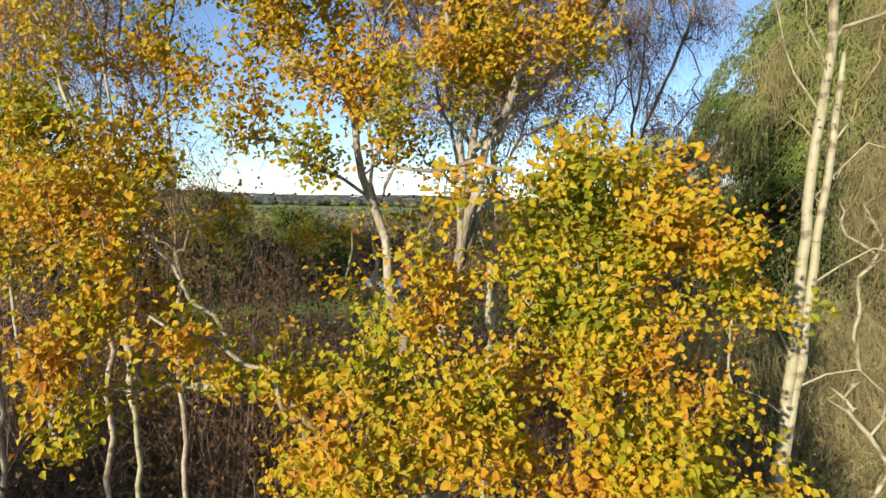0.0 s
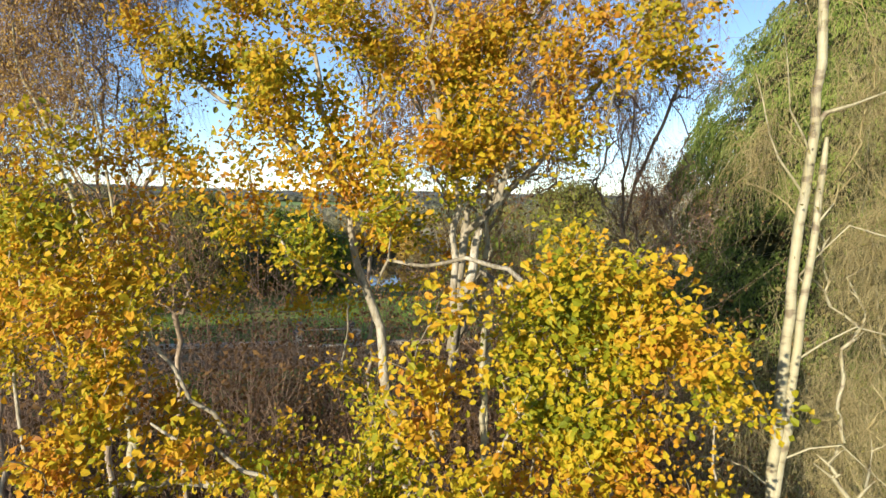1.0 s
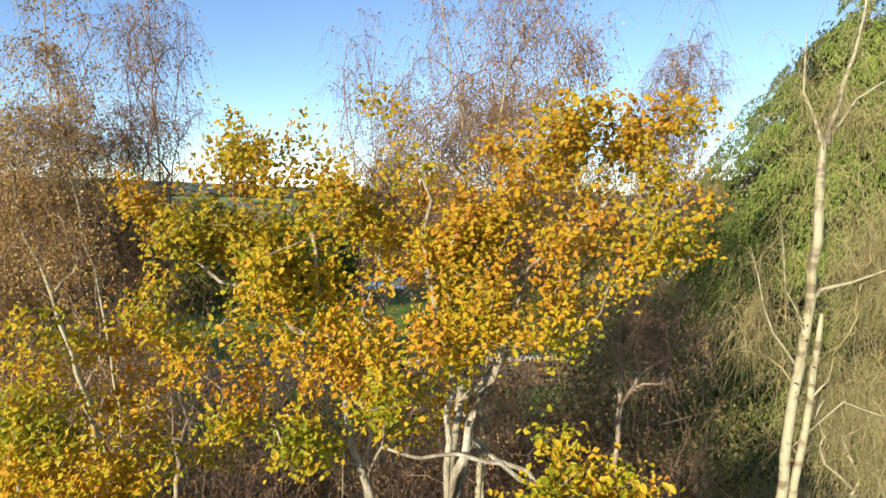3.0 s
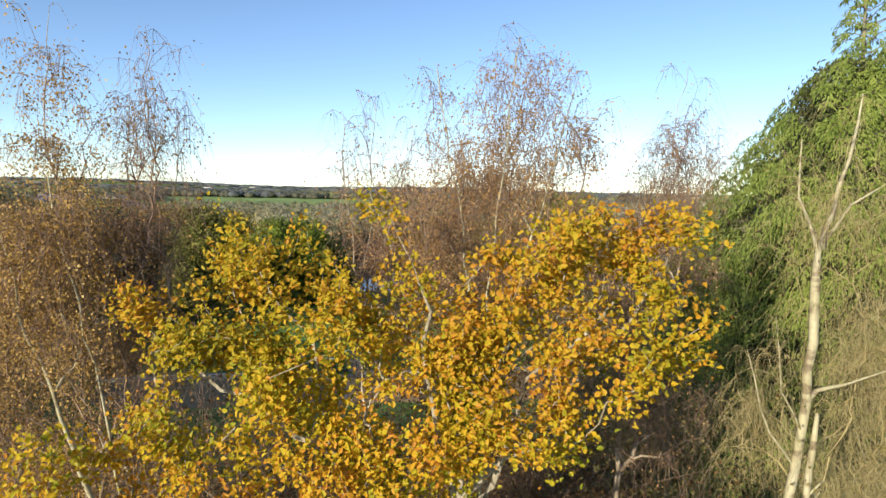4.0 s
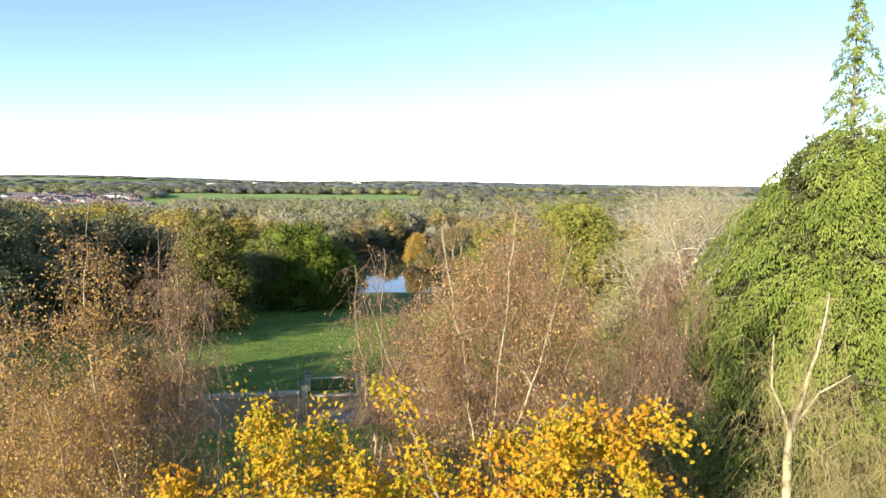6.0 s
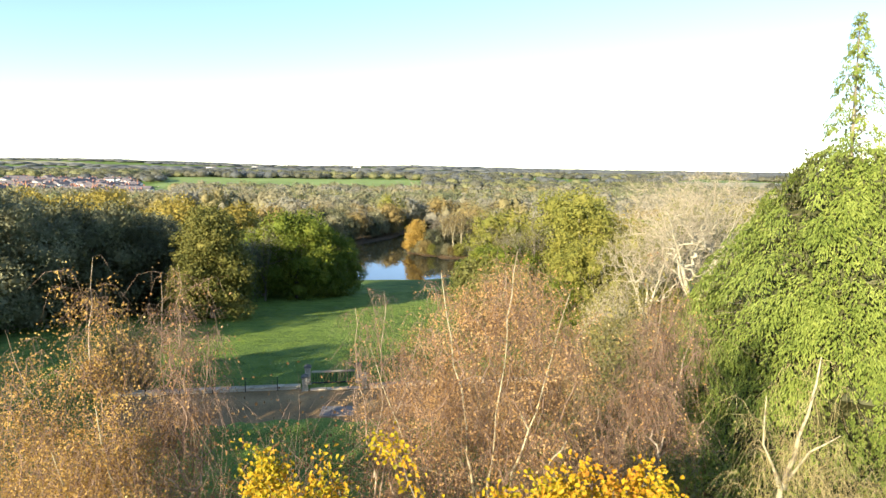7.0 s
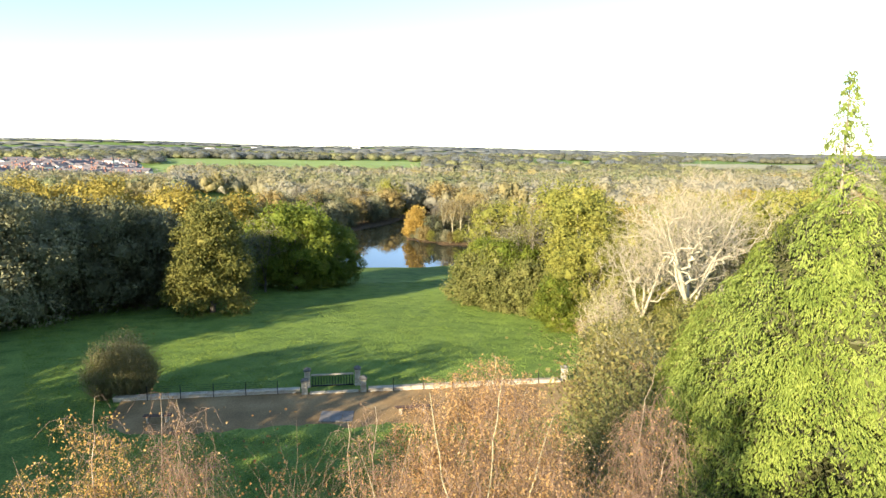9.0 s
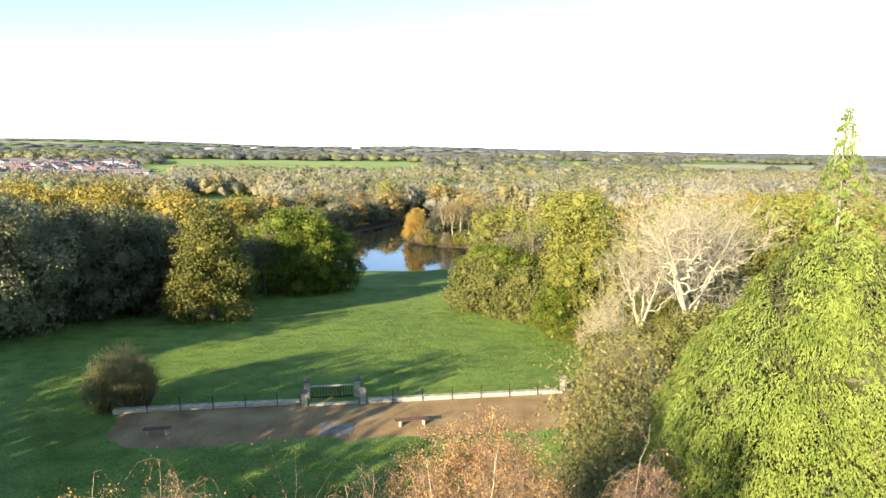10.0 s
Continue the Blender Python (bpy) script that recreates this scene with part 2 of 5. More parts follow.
M_SLATE = plain_mat("grey_roof_tile", [(0.0, (0.10, 0.09, 0.095)), (1.0, (0.20, 0.175, 0.17))], 0.4, 0.8, None, 0.0)
M_PANE = plain_mat("dark_window", [(0.0, (0.02, 0.025, 0.03)), (1.0, (0.05, 0.055, 0.06))], 0.5, 0.15, None, 0.0)


def water_mat():
    m, n, links, bsdf = nodes_of("still_lake_water")
    bsdf.inputs["Base Color"].default_value = (0.018, 0.022, 0.016, 1)
    bsdf.inputs["Roughness"].default_value = 0.04
    bsdf.inputs["IOR"].default_value = 1.33
    bsdf.inputs["Specular IOR Level"].default_value = 0.9
    bumped(n, links, bsdf, noise_node(n, links, 0.8, 3.0, (1.0, 0.35, 1)), 0.06, 0.05)
    return m


M_WATER = water_mat()


# ---- mesh helpers ----
def build(name, verts, faces, mats, index=None, smooth=False):
    """A mesh from arrays: faces is one array (n, k) or a list of such, index a material slot for each face."""
    me = bpy.data.meshes.new(name)
    faces = [np.asarray(f, dtype=np.int32) for f in (faces if isinstance(faces, list) else [faces]) if len(f)]
    verts = np.asarray(verts, dtype=np.float32)
    sizes = np.concatenate([np.full(len(f), f.shape[1], dtype=np.int32) for f in faces])
    loops = np.concatenate([f.ravel() for f in faces])
    me.vertices.add(len(verts))
    me.vertices.foreach_set("co", verts.ravel())
    me.loops.add(len(loops))
    me.loops.foreach_set("vertex_index", loops)
    me.polygons.add(len(sizes))
    me.polygons.foreach_set("loop_start", np.concatenate([[0], np.cumsum(sizes)[:-1]]).astype(np.int32))
    if index is not None:
        me.polygons.foreach_set("material_index", np.asarray(index, dtype=np.int32))
    me.polygons.foreach_set("use_smooth", np.full(len(sizes), smooth) if isinstance(smooth, bool) else smooth)
    for m in mats if isinstance(mats, list) else [mats]:
        me.materials.append(m)
    me.update(calc_edges=True)
    me.validate()
    return me


def part(name, data, material, parent, label="", kind=""):
    """Links a mesh or bmesh as one object under a thing."""
    if isinstance(data, bmesh.types.BMesh):
        me = bpy.data.meshes.new(name)
        data.to_mesh(me)
        data.free()
        me.materials.append(material)
        data = me
    ob = new(name, data)
    ob.parent = parent
    return tagged(ob, label, "", "", kind)


def thing(name, place, label, category, group="", turn=0.0):
    ob = new(name)
    ob.empty_display_size = 0.3
    ob.matrix_basis = pose(*place, 0, 0, turn)
    return tagged(ob, label, category, group)


def box(bm, x0, x1, y0, y1, z0, z1, bevel=0.0, rough=0.0, rng=None):
    vs = bmesh.ops.create_cube(bm, size=1.0)["verts"]
    bmesh.ops.transform(bm, matrix=Matrix.Translation(((x0 + x1) / 2, (y0 + y1) / 2, (z0 + z1) / 2)) @ Matrix.Diagonal((x1 - x0, y1 - y0, z1 - z0, 1)), verts=vs)
    if rough:
        for v in vs:
            v.co += Vector((rng.uniform(-rough, rough), rng.uniform(-rough, rough), rng.uniform(-rough, rough)))
    if bevel:
        bmesh.ops.bevel(bm, geom=list({e for v in vs for e in v.link_edges}), offset=bevel, segments=1, affect="EDGES")
    return bm


def tubes(branches, sides=5):
    """Tapered tubes along polylines: a list of (points, radii)."""
    V, F, base = [], [], 0
    ring = np.linspace(0, 2 * np.pi, sides, endpoint=False)
    cs, sn = np.cos(ring)[None, :, None], np.sin(ring)[None, :, None]
    q = np.arange(sides)
    for p, r in branches:
        n = len(p)
        d = np.gradient(p, axis=0)
        d /= np.linalg.norm(d, axis=1)[:, None] + 1e-9
        ref = np.where(np.abs(d[:, 2:3]) > 0.9, np.array([[1.0, 0, 0]]), np.array([[0, 0, 1.0]]))
        u = np.cross(d, ref)
        u /= np.linalg.norm(u, axis=1)[:, None] + 1e-9
        w = np.cross(d, u)
        V.append((p[:, None] + np.asarray(r)[:, None, None] * (cs * u[:, None] + sn * w[:, None])).reshape(-1, 3))
        for i in range(n - 1):
            a = base + i * sides
            F.append(np.stack([a + q, a + (q + 1) % sides, a + sides + (q + 1) % sides, a + sides + q], 1))
        base += n * sides
    return np.concatenate(V), np.concatenate(F)


def in_blobs(rng, blobs, count, shell=0.5):
    """Points in a union of ellipsoids (x, y, z, rx, ry, rz, weight), denser towards their skins."""
    blobs = np.array(blobs, dtype=float)
    wgt = blobs[:, 6] * (blobs[:, 3] * blobs[:, 4] * blobs[:, 5]) ** (2 / 3)
    which = rng.choice(len(blobs), count, p=wgt / wgt.sum())
    d = rng.normal(size=(count, 3))
    d /= np.linalg.norm(d, axis=1)[:, None]
    r = rng.random(count) ** (shell / 1.5)
    b = blobs[which]
    return b[:, :3] + d * r[:, None] * b[:, 3:6]


def grow(rng, starts, targets, step=0.25, tip=0.004, power=0.42, wobble=0.05, rise=0.6, droop=0.0, limb_r=()):
    """Limbs given as polylines, then a branch to every target from the nearest wood below it. Returns the chains with their radii, and the tips."""
    pos, par, chains = [], [], []
    for line in starts:
        line = np.asarray(line, dtype=float)
        idx, prev = [], -1
        for a, b in zip(line[:-1], line[1:]):
            k = max(2, int(np.linalg.norm(b - a) / step))
            for j in range(k):
                if prev >= 0 and not idx and j == 0:
                    continue
                pos.append(a + (b - a) * j / k + rng.normal(size=3) * wobble * 0.7)
                if prev < 0 and len(pos) > 1:
                    near = int(np.argmin(np.linalg.norm(np.array(pos[:-1]) - pos[-1], axis=1)))
                    prev = near
                    idx.append(near)
                par.append(prev)
                prev = len(pos) - 1
                idx.append(prev)
        pos.append(line[-1])
        par.append(prev)
        idx.append(len(pos) - 1)
        chains.append(idx)
    root = np.asarray(starts[0][0], dtype=float)
    order = np.argsort(np.linalg.norm((targets - root) * np.array([1, 1, 0.7]), axis=1))
    P = np.zeros((len(pos) + len(targets) * 14, 3))
    P[:len(pos)] = pos
    used = len(pos)
    tips = []
    for t in targets[order]:
        d = P[:used] - t
        cost = np.linalg.norm(d, axis=1) + rise * np.maximum(d[:, 2] + 0.15, 0)
        s = int(np.argmin(cost))
        a = P[s]
        gap = np.linalg.norm(t - a)
        k = int(min(12, max(2, gap / step)))
        mid = (a + t) / 2 + np.array([0, 0, 0.16 * gap]) + rng.normal(size=3) * 0.10 * gap
        idx, prev = [s], s
        for j in range(1, k + 1):
            u = j / k
            c = (1 - u) ** 2 * a + 2 * u * (1 - u) * mid + u * u * t
            c = c + rng.normal(size=3) * wobble * min(1, gap) * (0.5 if j < k else 0.2)
            c[2] -= droop * u * u * gap
            P[used] = c
            par.append(prev)
            prev = used
            idx.append(used)
            used += 1
        chains.append(idx)
        tips.append(prev)
    load = np.zeros(used)
    load[tips] += 1
    for i in range(used - 1, -1, -1):
        if par[i] >= 0:
            load[par[i]] += load[i]
    rad = tip * np.maximum(load, 1) ** power
    for idx, (r0, r1) in zip(chains, limb_r):
        rad[idx] = np.maximum(rad[idx], r1 + (r0 - r1) * np.linspace(1, 0, len(idx)) ** 1.4)
    out = []
    for idx in chains:
        r = rad[idx].copy()
        if len(idx) > 1:
            r[0] = min(r[0], r[1] * 1.15)
        r[-1] *= 0.6
        out.append((P[idx], r))
    return out, P[tips], [P[par[i]] for i in tips]


OAK_T = np.array([0.0, 0.36, 0.72, 1.0])
OAK_W = np.array([0.03, 0.27, 0.36, 0.08])


def leaf_pattern(kind):
    """A leaf along +y of length 1, folded along its midrib."""
    if kind == "oak":
        c = np.stack([0 * OAK_T, OAK_T, -0.12 * OAK_T ** 2], 1)
        lft = c + np.stack([-OAK_W, 0 * OAK_W, 0.3 * OAK_W], 1)
        rgt = c + np.stack([OAK_W, 0 * OAK_W, 0.3 * OAK_W], 1)
        f = []
        for i in range(3):
            f += [(i, 4 + i, 5 + i, i + 1), (8 + i, i, i + 1, 9 + i)]
        return np.concatenate([c, lft, rgt]), np.array(f)
    if kind == "short":
        return np.array([(0, 0, 0), (0, 0.55, -0.04), (0, 1, -0.12), (-0.33, 0.62, 0.1), (0.33, 0.7, 0.1)], float), np.array([(0, 1, 3), (1, 2, 3), (0, 4, 1), (1, 4, 2)])
    if kind == "lobed":
        v = [(0, 0, 0), (0, 0.5, -0.04), (0, 1, -0.14), (-0.27, 0.27, 0.09), (-0.36, 0.74, 0.10), (0.27, 0.31, 0.09), (0.36, 0.70, 0.10)]
        return np.array(v, float), np.array([(0, 1, 3), (1, 4, 3), (1, 2, 4), (0, 5, 1), (1, 5, 6), (1, 6, 2)])
    if kind == "tuft":
        return np.array([(-0.1, 0, 0), (0.57, 0.45, -0.06), (-0.36, 0.98, -0.04)], float), np.array([(0, 1, 2)])
    if kind == "small":
        return np.array([(0, 0, 0), (0.36, 0.42, 0.05), (0, 1, -0.05), (-0.36, 0.42, 0.05)], float), np.array([(0, 1, 2, 3)])
    if kind == "spray":
        return np.array([(0, 0, 0), (0.20, 0.5, 0.03), (0.03, 1.05, -0.25), (-0.19, 0.6, 0.03)], float), np.array([(0, 1, 2, 3)])
    return np.array([(0.0, 0, 0), (0.5, 0.5, 0.08), (0.0, 1.0, -0.06)], float), np.array([(0, 1, 2)])


def leaves(rng, at, along, size, kind, up=0.6, spread=1.0, vary=0.35, face=None, rough=0.3):
    """One leaf at every point: it points roughly along the given way, its face roughly up."""
    pv, pf = leaf_pattern(kind)
    n = len(at)
    y = along + rng.normal(size=(n, 3)) * spread
    y /= np.linalg.norm(y, axis=1)[:, None] + 1e-9
    z = rng.normal(size=(n, 3)) * (1 - up) + np.array([0, 0, up])
    if face is not None:
        z = face + rng.normal(size=(n, 3)) * rough + np.array([0, 0, 0.25])
        y = y - z * (y * z).sum(1)[:, None] / (z * z).sum(1)[:, None] * 0.8
        y /= np.linalg.norm(y, axis=1)[:, None] + 1e-9
    x = np.cross(y, z)
    x /= np.linalg.norm(x, axis=1)[:, None] + 1e-9
    z = np.cross(x, y)
    s = size * (1 + vary * rng.uniform(-1, 1, n))
    V = at[:, None] + s[:, None, None] * (pv[None, :, 0:1] * x[:, None] + pv[None, :, 1:2] * y[:, None] + pv[None, :, 2:3] * z[:, None])
    F = pf[None] + (np.arange(n) * len(pv))[:, None, None]
    return V.reshape(-1, 3), F.reshape(-1, pf.shape[1])


def cores(rng, lumps, shrink=0.62, nu=8, nv=5, uneven=0.13):
    """Uneven solid lumps that close the inside of a crown."""
    V, F = [], []
    a = np.linspace(0, 2 * np.pi, nu, endpoint=False)
    b = np.linspace(-1.0, 1.5, nv)
    ids = np.arange(nu * nv).reshape(nv, nu)
    q = np.stack([ids[:-1], np.roll(ids, -1, 1)[:-1], np.roll(ids, -1, 1)[1:], ids[1:]], -1).reshape(-1, 4)
    for k, l in enumerate(lumps):
        r = shrink * (1 + uneven * rng.normal(size=(nv, nu)))
        x = np.cos(b)[:, None] * np.cos(a)[None] * r
        y = np.cos(b)[:, None] * np.sin(a)[None] * r
        z = np.sin(b)[:, None] * r
        V.append(np.stack([l[0] + x * l[3], l[1] + y * l[4], l[2] + z * l[5]], -1).reshape(-1, 3))
        F.append(q + k * nu * nv)
    return np.concatenate(V), np.concatenate(F)


def join(parts):
    V, F, base = [], [], 0
    for v, f in parts:
        V.append(v)
        F.append(f + base)
        base += len(v)
    return np.concatenate(V), F


# ---- the lie of the land ----
LAKE_Z = -11.3


def lake_depth(x, y):
    """Above 0 inside the lake, with its arm behind the spit."""
    a = 1 - ((x + 17 + 0.10 * (y - 170)) / 34) ** 2 - ((y - 176) / 43) ** 2
    b = 1 - ((x + 6 - 0.1 * (y - 215)) / 16) ** 2 - ((y - 226) / 28) ** 2
    spit = 1 - ((x - 5) / 17.5) ** 2 - ((y - 183 + 0.25 * (x - 2)) / 14.0) ** 2
    west = (x - np.interp(y, [140, 190, 217, 250, 275], [-53, -31, -18.7, -11, -6])) / 22
    return np.minimum(np.minimum(np.maximum(a, b), west), -1.2 * spit)


def land(x, y):
    x, y = np.asarray(x, dtype=float), np.asarray(y, dtype=float)
    z = -0.12 * np.clip(y - 42, 0, 75) - 0.13 * np.clip(y - 117, 0, 15)
    z = z + np.interp(y, [215, 365, 550, 650, 914, 1500, 3000, 4700], [0.0, -1.2, -3.0, -2.0, 7.0, 9.0, 22.0, 10.0])
    z = z + 0.35 * np.sin(x * 0.05 + 1) * np.clip((y - 45) / 40, 0, 1) + 0.25 * np.sin(x * 0.11 + y * 0.07) * np.clip((y - 48) / 30, 0, 1)
    z = z + 26 * np.exp(-((x + 1750) / 650) ** 2) * np.clip((y - 1800) / 1000, 0, 1) + 9 * np.exp(-((x + 100) / 500) ** 2) * np.clip((y - 1800) / 1000, 0, 1)
    z = z - 6 * np.clip((x - 600) / 1500, 0, 1) * np.clip((y - 1500) / 1000, 0, 1)
    dip = np.clip(lake_depth(x, y) * 8 + 0.25, 0, 1)
    near = (y > 120) & (y < 275)
    z = np.where(near, np.maximum(z, LAKE_Z + 0.35), z)
    z = np.where(near, z * (1 - dip) + (LAKE_Z - 1.2) * dip, z)
    return z


def ground_at(x, y):
    return float(land(x, y))


def spaced(lo, hi, step, rate):
    out, v = [0.0], 0.0
    while v < hi:
        v += max(step, rate * v)
        out.append(v)
    neg, v = [], 0.0
    while v > lo:
        v -= max(step, rate * -v)
        neg.append(v)
    return np.array(neg[::-1] + out)


gx, gy = spaced(-4200, 4200, 2.5, 0.04), spaced(-90, 4700, 2.2, 0.024)
X, Y = np.meshgrid(gx, gy)
Z = land(X, Y) + 0.03 * np.sin(X * 1.3) * np.sin(Y * 1.1 + X * 0.3)
nx, ny = len(gx), len(gy)
ii = np.arange(nx * ny).reshape(ny, nx)
quad = np.stack([ii[:-1, :-1], ii[:-1, 1:], ii[1:, 1:], ii[1:, :-1]], -1).reshape(-1, 4)
cx, cy = (X[:-1, :-1] + X[1:, 1:]).ravel() / 2, (Y[:-1, :-1] + Y[1:, 1:]).ravel() / 2
slot = np.zeros(len(cx), dtype=int)
slot[(cy < 17 + 2 * np.sin(cx * 0.4)) & (cx > -9 + 0.15 * cy)] = 1                       # under the near trees
slot[(cy > 640) & (cy < 935) & (cx > -0.47 * cy) & (cx < -0.02 * cy)] = 2     # pasture
slot[(cy > 740) & (cy < 1050) & (cx > 0.37 * cy) & (cx < 0.62 * cy)] = 3
slot[(cy > 1000) & (np.sin(cx * 0.004 + 2) * np.sin(cy * 0.006) > 0.45)] = 3
slot[(cy > 165) & (cy < 275) & (cx > -75) & (cx < 30)] = 1                        # bare banks under the lakeside trees
slot[(cy > 275) & (cy < 330) & (cx > -0.42 * cy) & (cx < -0.28 * cy)] = 2
ground = new("ground", build("ground", np.stack([X.ravel(), Y.ravel(), Z.ravel()], 1), quad, [M_GRASS, M_LITTER, M_FIELD, M_STUBBLE], slot, True))
tagged(ground, "sloping green parkland meadow running down to a lake", "ground", kind="structure")

ring = np.linspace(0, 2 * np.pi, 64, endpoint=False)
lake = new("water", build("water", np.stack([-10 + 60 * np.cos(ring), 192 + 68 * np.sin(ring), 0 * ring + LAKE_Z], 1), [np.arange(64)[None]], M_WATER))
tagged(lake, "still lake water reflecting blue sky and trees", "water", kind="structure")


# ---- trees close by ----
def wood_part(name, chains, sides, mat, parent, base, label="", kind=""):
    v, f = tubes(chains, sides)
    return part(name, build(name, v - np.array(base), f, mat, smooth=True), mat, parent, label, kind)


def split_wood(chains, thick):
    big = [c for c in chains if c[1][0] >= thick]
    return big, [c for c in chains if c[1][0] < thick]


def yellow_oak():
    rng = np.random.default_rng(11)
    base = (-0.15, 4.7, 0.0)
    tree = thing("oak_tree", base, "young oak in yellow, orange and green autumn leaf", "tree")
    blobs = [(-2.25, 3.8, 7.85, .70, .6, .75, 1.1), (-2.6, 4.2, 9.1, .55, .6, .6, .8), (0.1, 3.4, 7.3, .95, .5, .50, 1.7), (0.98, 3.7, 8.4, .66, .5, .46, 1.2),
             (1.68, 3.8, 8.2, .34, .4, .27, 1.0), (-0.85, 4.8, 9.65, 1.0, .5, .36, 1.2), (0.3, 4.9, 9.85, .5, .5, .35, .7), (-1.9, 4.8, 10.35, .72, .6, .48, 1.1),
             (-0.75, 4.6, 10.3, .78, .6, .50, 1.0), (0.4, 4.7, 10.4, .48, .5, .42, .9), (0.9, 4.5, 11.0, .55, .4, .38, 1.0), (1.66, 4.6, 10.95, .42, .4, .38, 1.1),
             (-0.4, 4.5, 9.35, .72, .5, .42, .6), (-2.3, 4.0, 8.8, .66, .6, .5, 1.0), (-2.42, 4.8, 10.7, .28, .3, .24, 1.0), (-1.5, 5.0, 10.85, .42, .4, .27, 1.0),
             (-0.65, 4.9, 10.75, .6, .5, .33, .8), (1.0, 4.4, 10.4, .7, .5, .42, .8), (-1.64, 5.0, 11.05, .3, .3, .22, 1.0), (1.0, 4.5, 11.15, .45, .35, .25, .9),
             (-0.7, 3.8, 6.8, .5, .5, .5, .7), (0.72, 3.75, 8.9, .42, .35, .3, 1.2), (1.12, 3.75, 8.8, .45, .35, .3, 1.3), (1.6, 3.8, 8.5, .35, .3, .28, 1.2), (0.0, 3.8, 8.2, .5, .35, .35, 1.0), (0.45, 3.75, 8.05, .5, .35, .4, 1.1), (0.85, 3.7, 7.85, .5, .35, .35, 1.2), (-0.3, 3.7, 7.85, .4, .35, .35, .9), (0.6, 3.05, 6.55, .7, .35, .35, 1.8), (1.15, 3.1, 6.9, .5, .35, .35, 1.6), (0.8, 3.3, 6.7, .9, .45, .6, 1.7), (0.95, 3.3, 7.3, .6, .4, .4, 1.9), (-0.1, 3.6, 8.35, .5, .4, .35, .5), (1.5, 3.6, 7.3, .5, .4, .4, .8),
             (1.3, 4.5, 11.25, .48, .35, .22, .9), (0.7, 4.5, 11.1, .32, .3, .2, .7), (0.15, 4.8, 10.75, .42, .4, .3, .9), (0.02, 4.7, 10.35, .4, .4, .4, 1.1), (0.2, 4.6, 9.85, .4, .35, .35, 1.0), (0.75, 4.5, 9.8, .4, .35, .3, .7), (-0.2, 4.9, 10.9, .4, .35, .25, .8), (-0.55, 5.0, 11.2, .5, .35, .22, .7), (-1.3, 5.8, 8.2, .95, .35, .42, .5), (-0.3, 5.7, 8.5, .6, .3, .4, .4), (-1.55, 5.1, 8.35, .75, .4, .3, .5), (-1.9, 4.6, 9.45, .5, .4, .35, 1.1), (-0.4, 5.0, 9.2, .6, .35, .35, .4), (-0.7, 4.5, 8.0, .45, .35, .3, .6), (-0.85, 4.0, 7.5, .5, .4, .35, .8),
             (-1.2, 4.8, 9.9, .5, .4, .35, 1.4), (-2.2, 4.6, 9.7, .45, .4, .35, .9), (-1.25, 4.2, 9.05, .5, .4, .35, 1.0), (0.5, 4.2, 8.95, .45, .35, .3, .5), (-3.2, 4.4, 8.4, .5, .5, .8, .8), (1.85, 4.5, 10.5, .33, .4, .42, .9), (1.45, 4.4, 10.2, .4, .35, .3, .6)]
    limbs = [[base, (-0.2, 4.65, 3.0), (-0.18, 4.4, 5.2), (-0.15, 4.4, 7.0)],
             [(-0.15, 4.4, 7.0), (0.1, 4.7, 8.1), (0.2, 4.95, 9.0), (0.45, 4.9, 10.0), (0.85, 4.6, 10.9)],
             [(-0.15, 4.4, 7.0), (-0.45, 4.5, 8.2), (-0.75, 4.7, 9.4), (-1.0, 4.8, 10.4), (-1.4, 4.9, 10.9)],
             [(-0.18, 4.4, 6.2), (-1.0, 4.1, 7.2), (-1.9, 4.0, 8.3), (-2.4, 4.2, 9.2)],
             [(0.2, 4.95, 9.0), (0.8, 5.0, 9.6), (1.25, 4.85, 10.2), (1.65, 4.65, 10.9)],
             [(-0.18, 4.4, 6.0), (0.2, 3.9, 7.0), (0.5, 3.8, 7.9), (1.0, 3.75, 8.4)],
             [(0.1, 4.7, 8.1), (0.35, 4.85, 8.75), (0.7, 4.6, 8.55), (1.1, 4.1, 8.45)],
             [(-0.75, 4.7, 9.4), (-1.4, 4.7, 9.9), (-2.0, 4.75, 10.3)],
             [(0.1, 4.7, 8.1), (0.11, 4.6, 9.03), (0.16, 4.6, 9.37), (-0.03, 4.6, 9.93), (-0.14, 4.6, 10.84)],
             [(0.1, 4.7, 8.1), (0.31, 4.6, 9.09), (0.46, 4.6, 9.32), (0.58, 4.6, 9.69), (0.71, 4.6, 10.13), (1.29, 4.6, 10.72)],
             [(0.73, 4.3, 8.69), (0.5, 4.25, 8.78), (0.22, 4.25, 8.88), (-0.1, 4.3, 8.8), (-0.35, 4.4, 8.83), (-0.46, 4.5, 8.59)],
             [(-0.18, 4.4, 6.2), (-0.75, 3.7, 7.0), (-1.0, 3.6, 7.6), (-1.75, 3.7, 7.9)]]
    targets = np.repeat(in_blobs(rng, blobs, 400, 1.0) + rng.normal(size=(400, 3)) * 0.08, 4, 0) + rng.normal(size=(1600, 3)) * np.array([0.095, 0.095, 0.075])
    targets = targets[targets[:, 1] > 2.55]
    chains, tips, before = grow(rng, limbs, targets, 0.2, 0.0022, 0.44, 0.04, limb_r=[(0.16, 0.09), (0.052, 0.014), (0.05, 0.014), (0.03, 0.010), (0.034, 0.012), (0.04, 0.016), (0.035, 0.015), (0.03, 0.012), (0.034, 0.014), (0.042, 0.016), (0.02, 0.012), (0.03, 0.012)])
    big, thin = split_wood(chains, 0.018)
    wood_part("trunk", big, 8, M_BARK, tree, base, "grey-green ridged oak trunk and limbs, pale where sunlit")
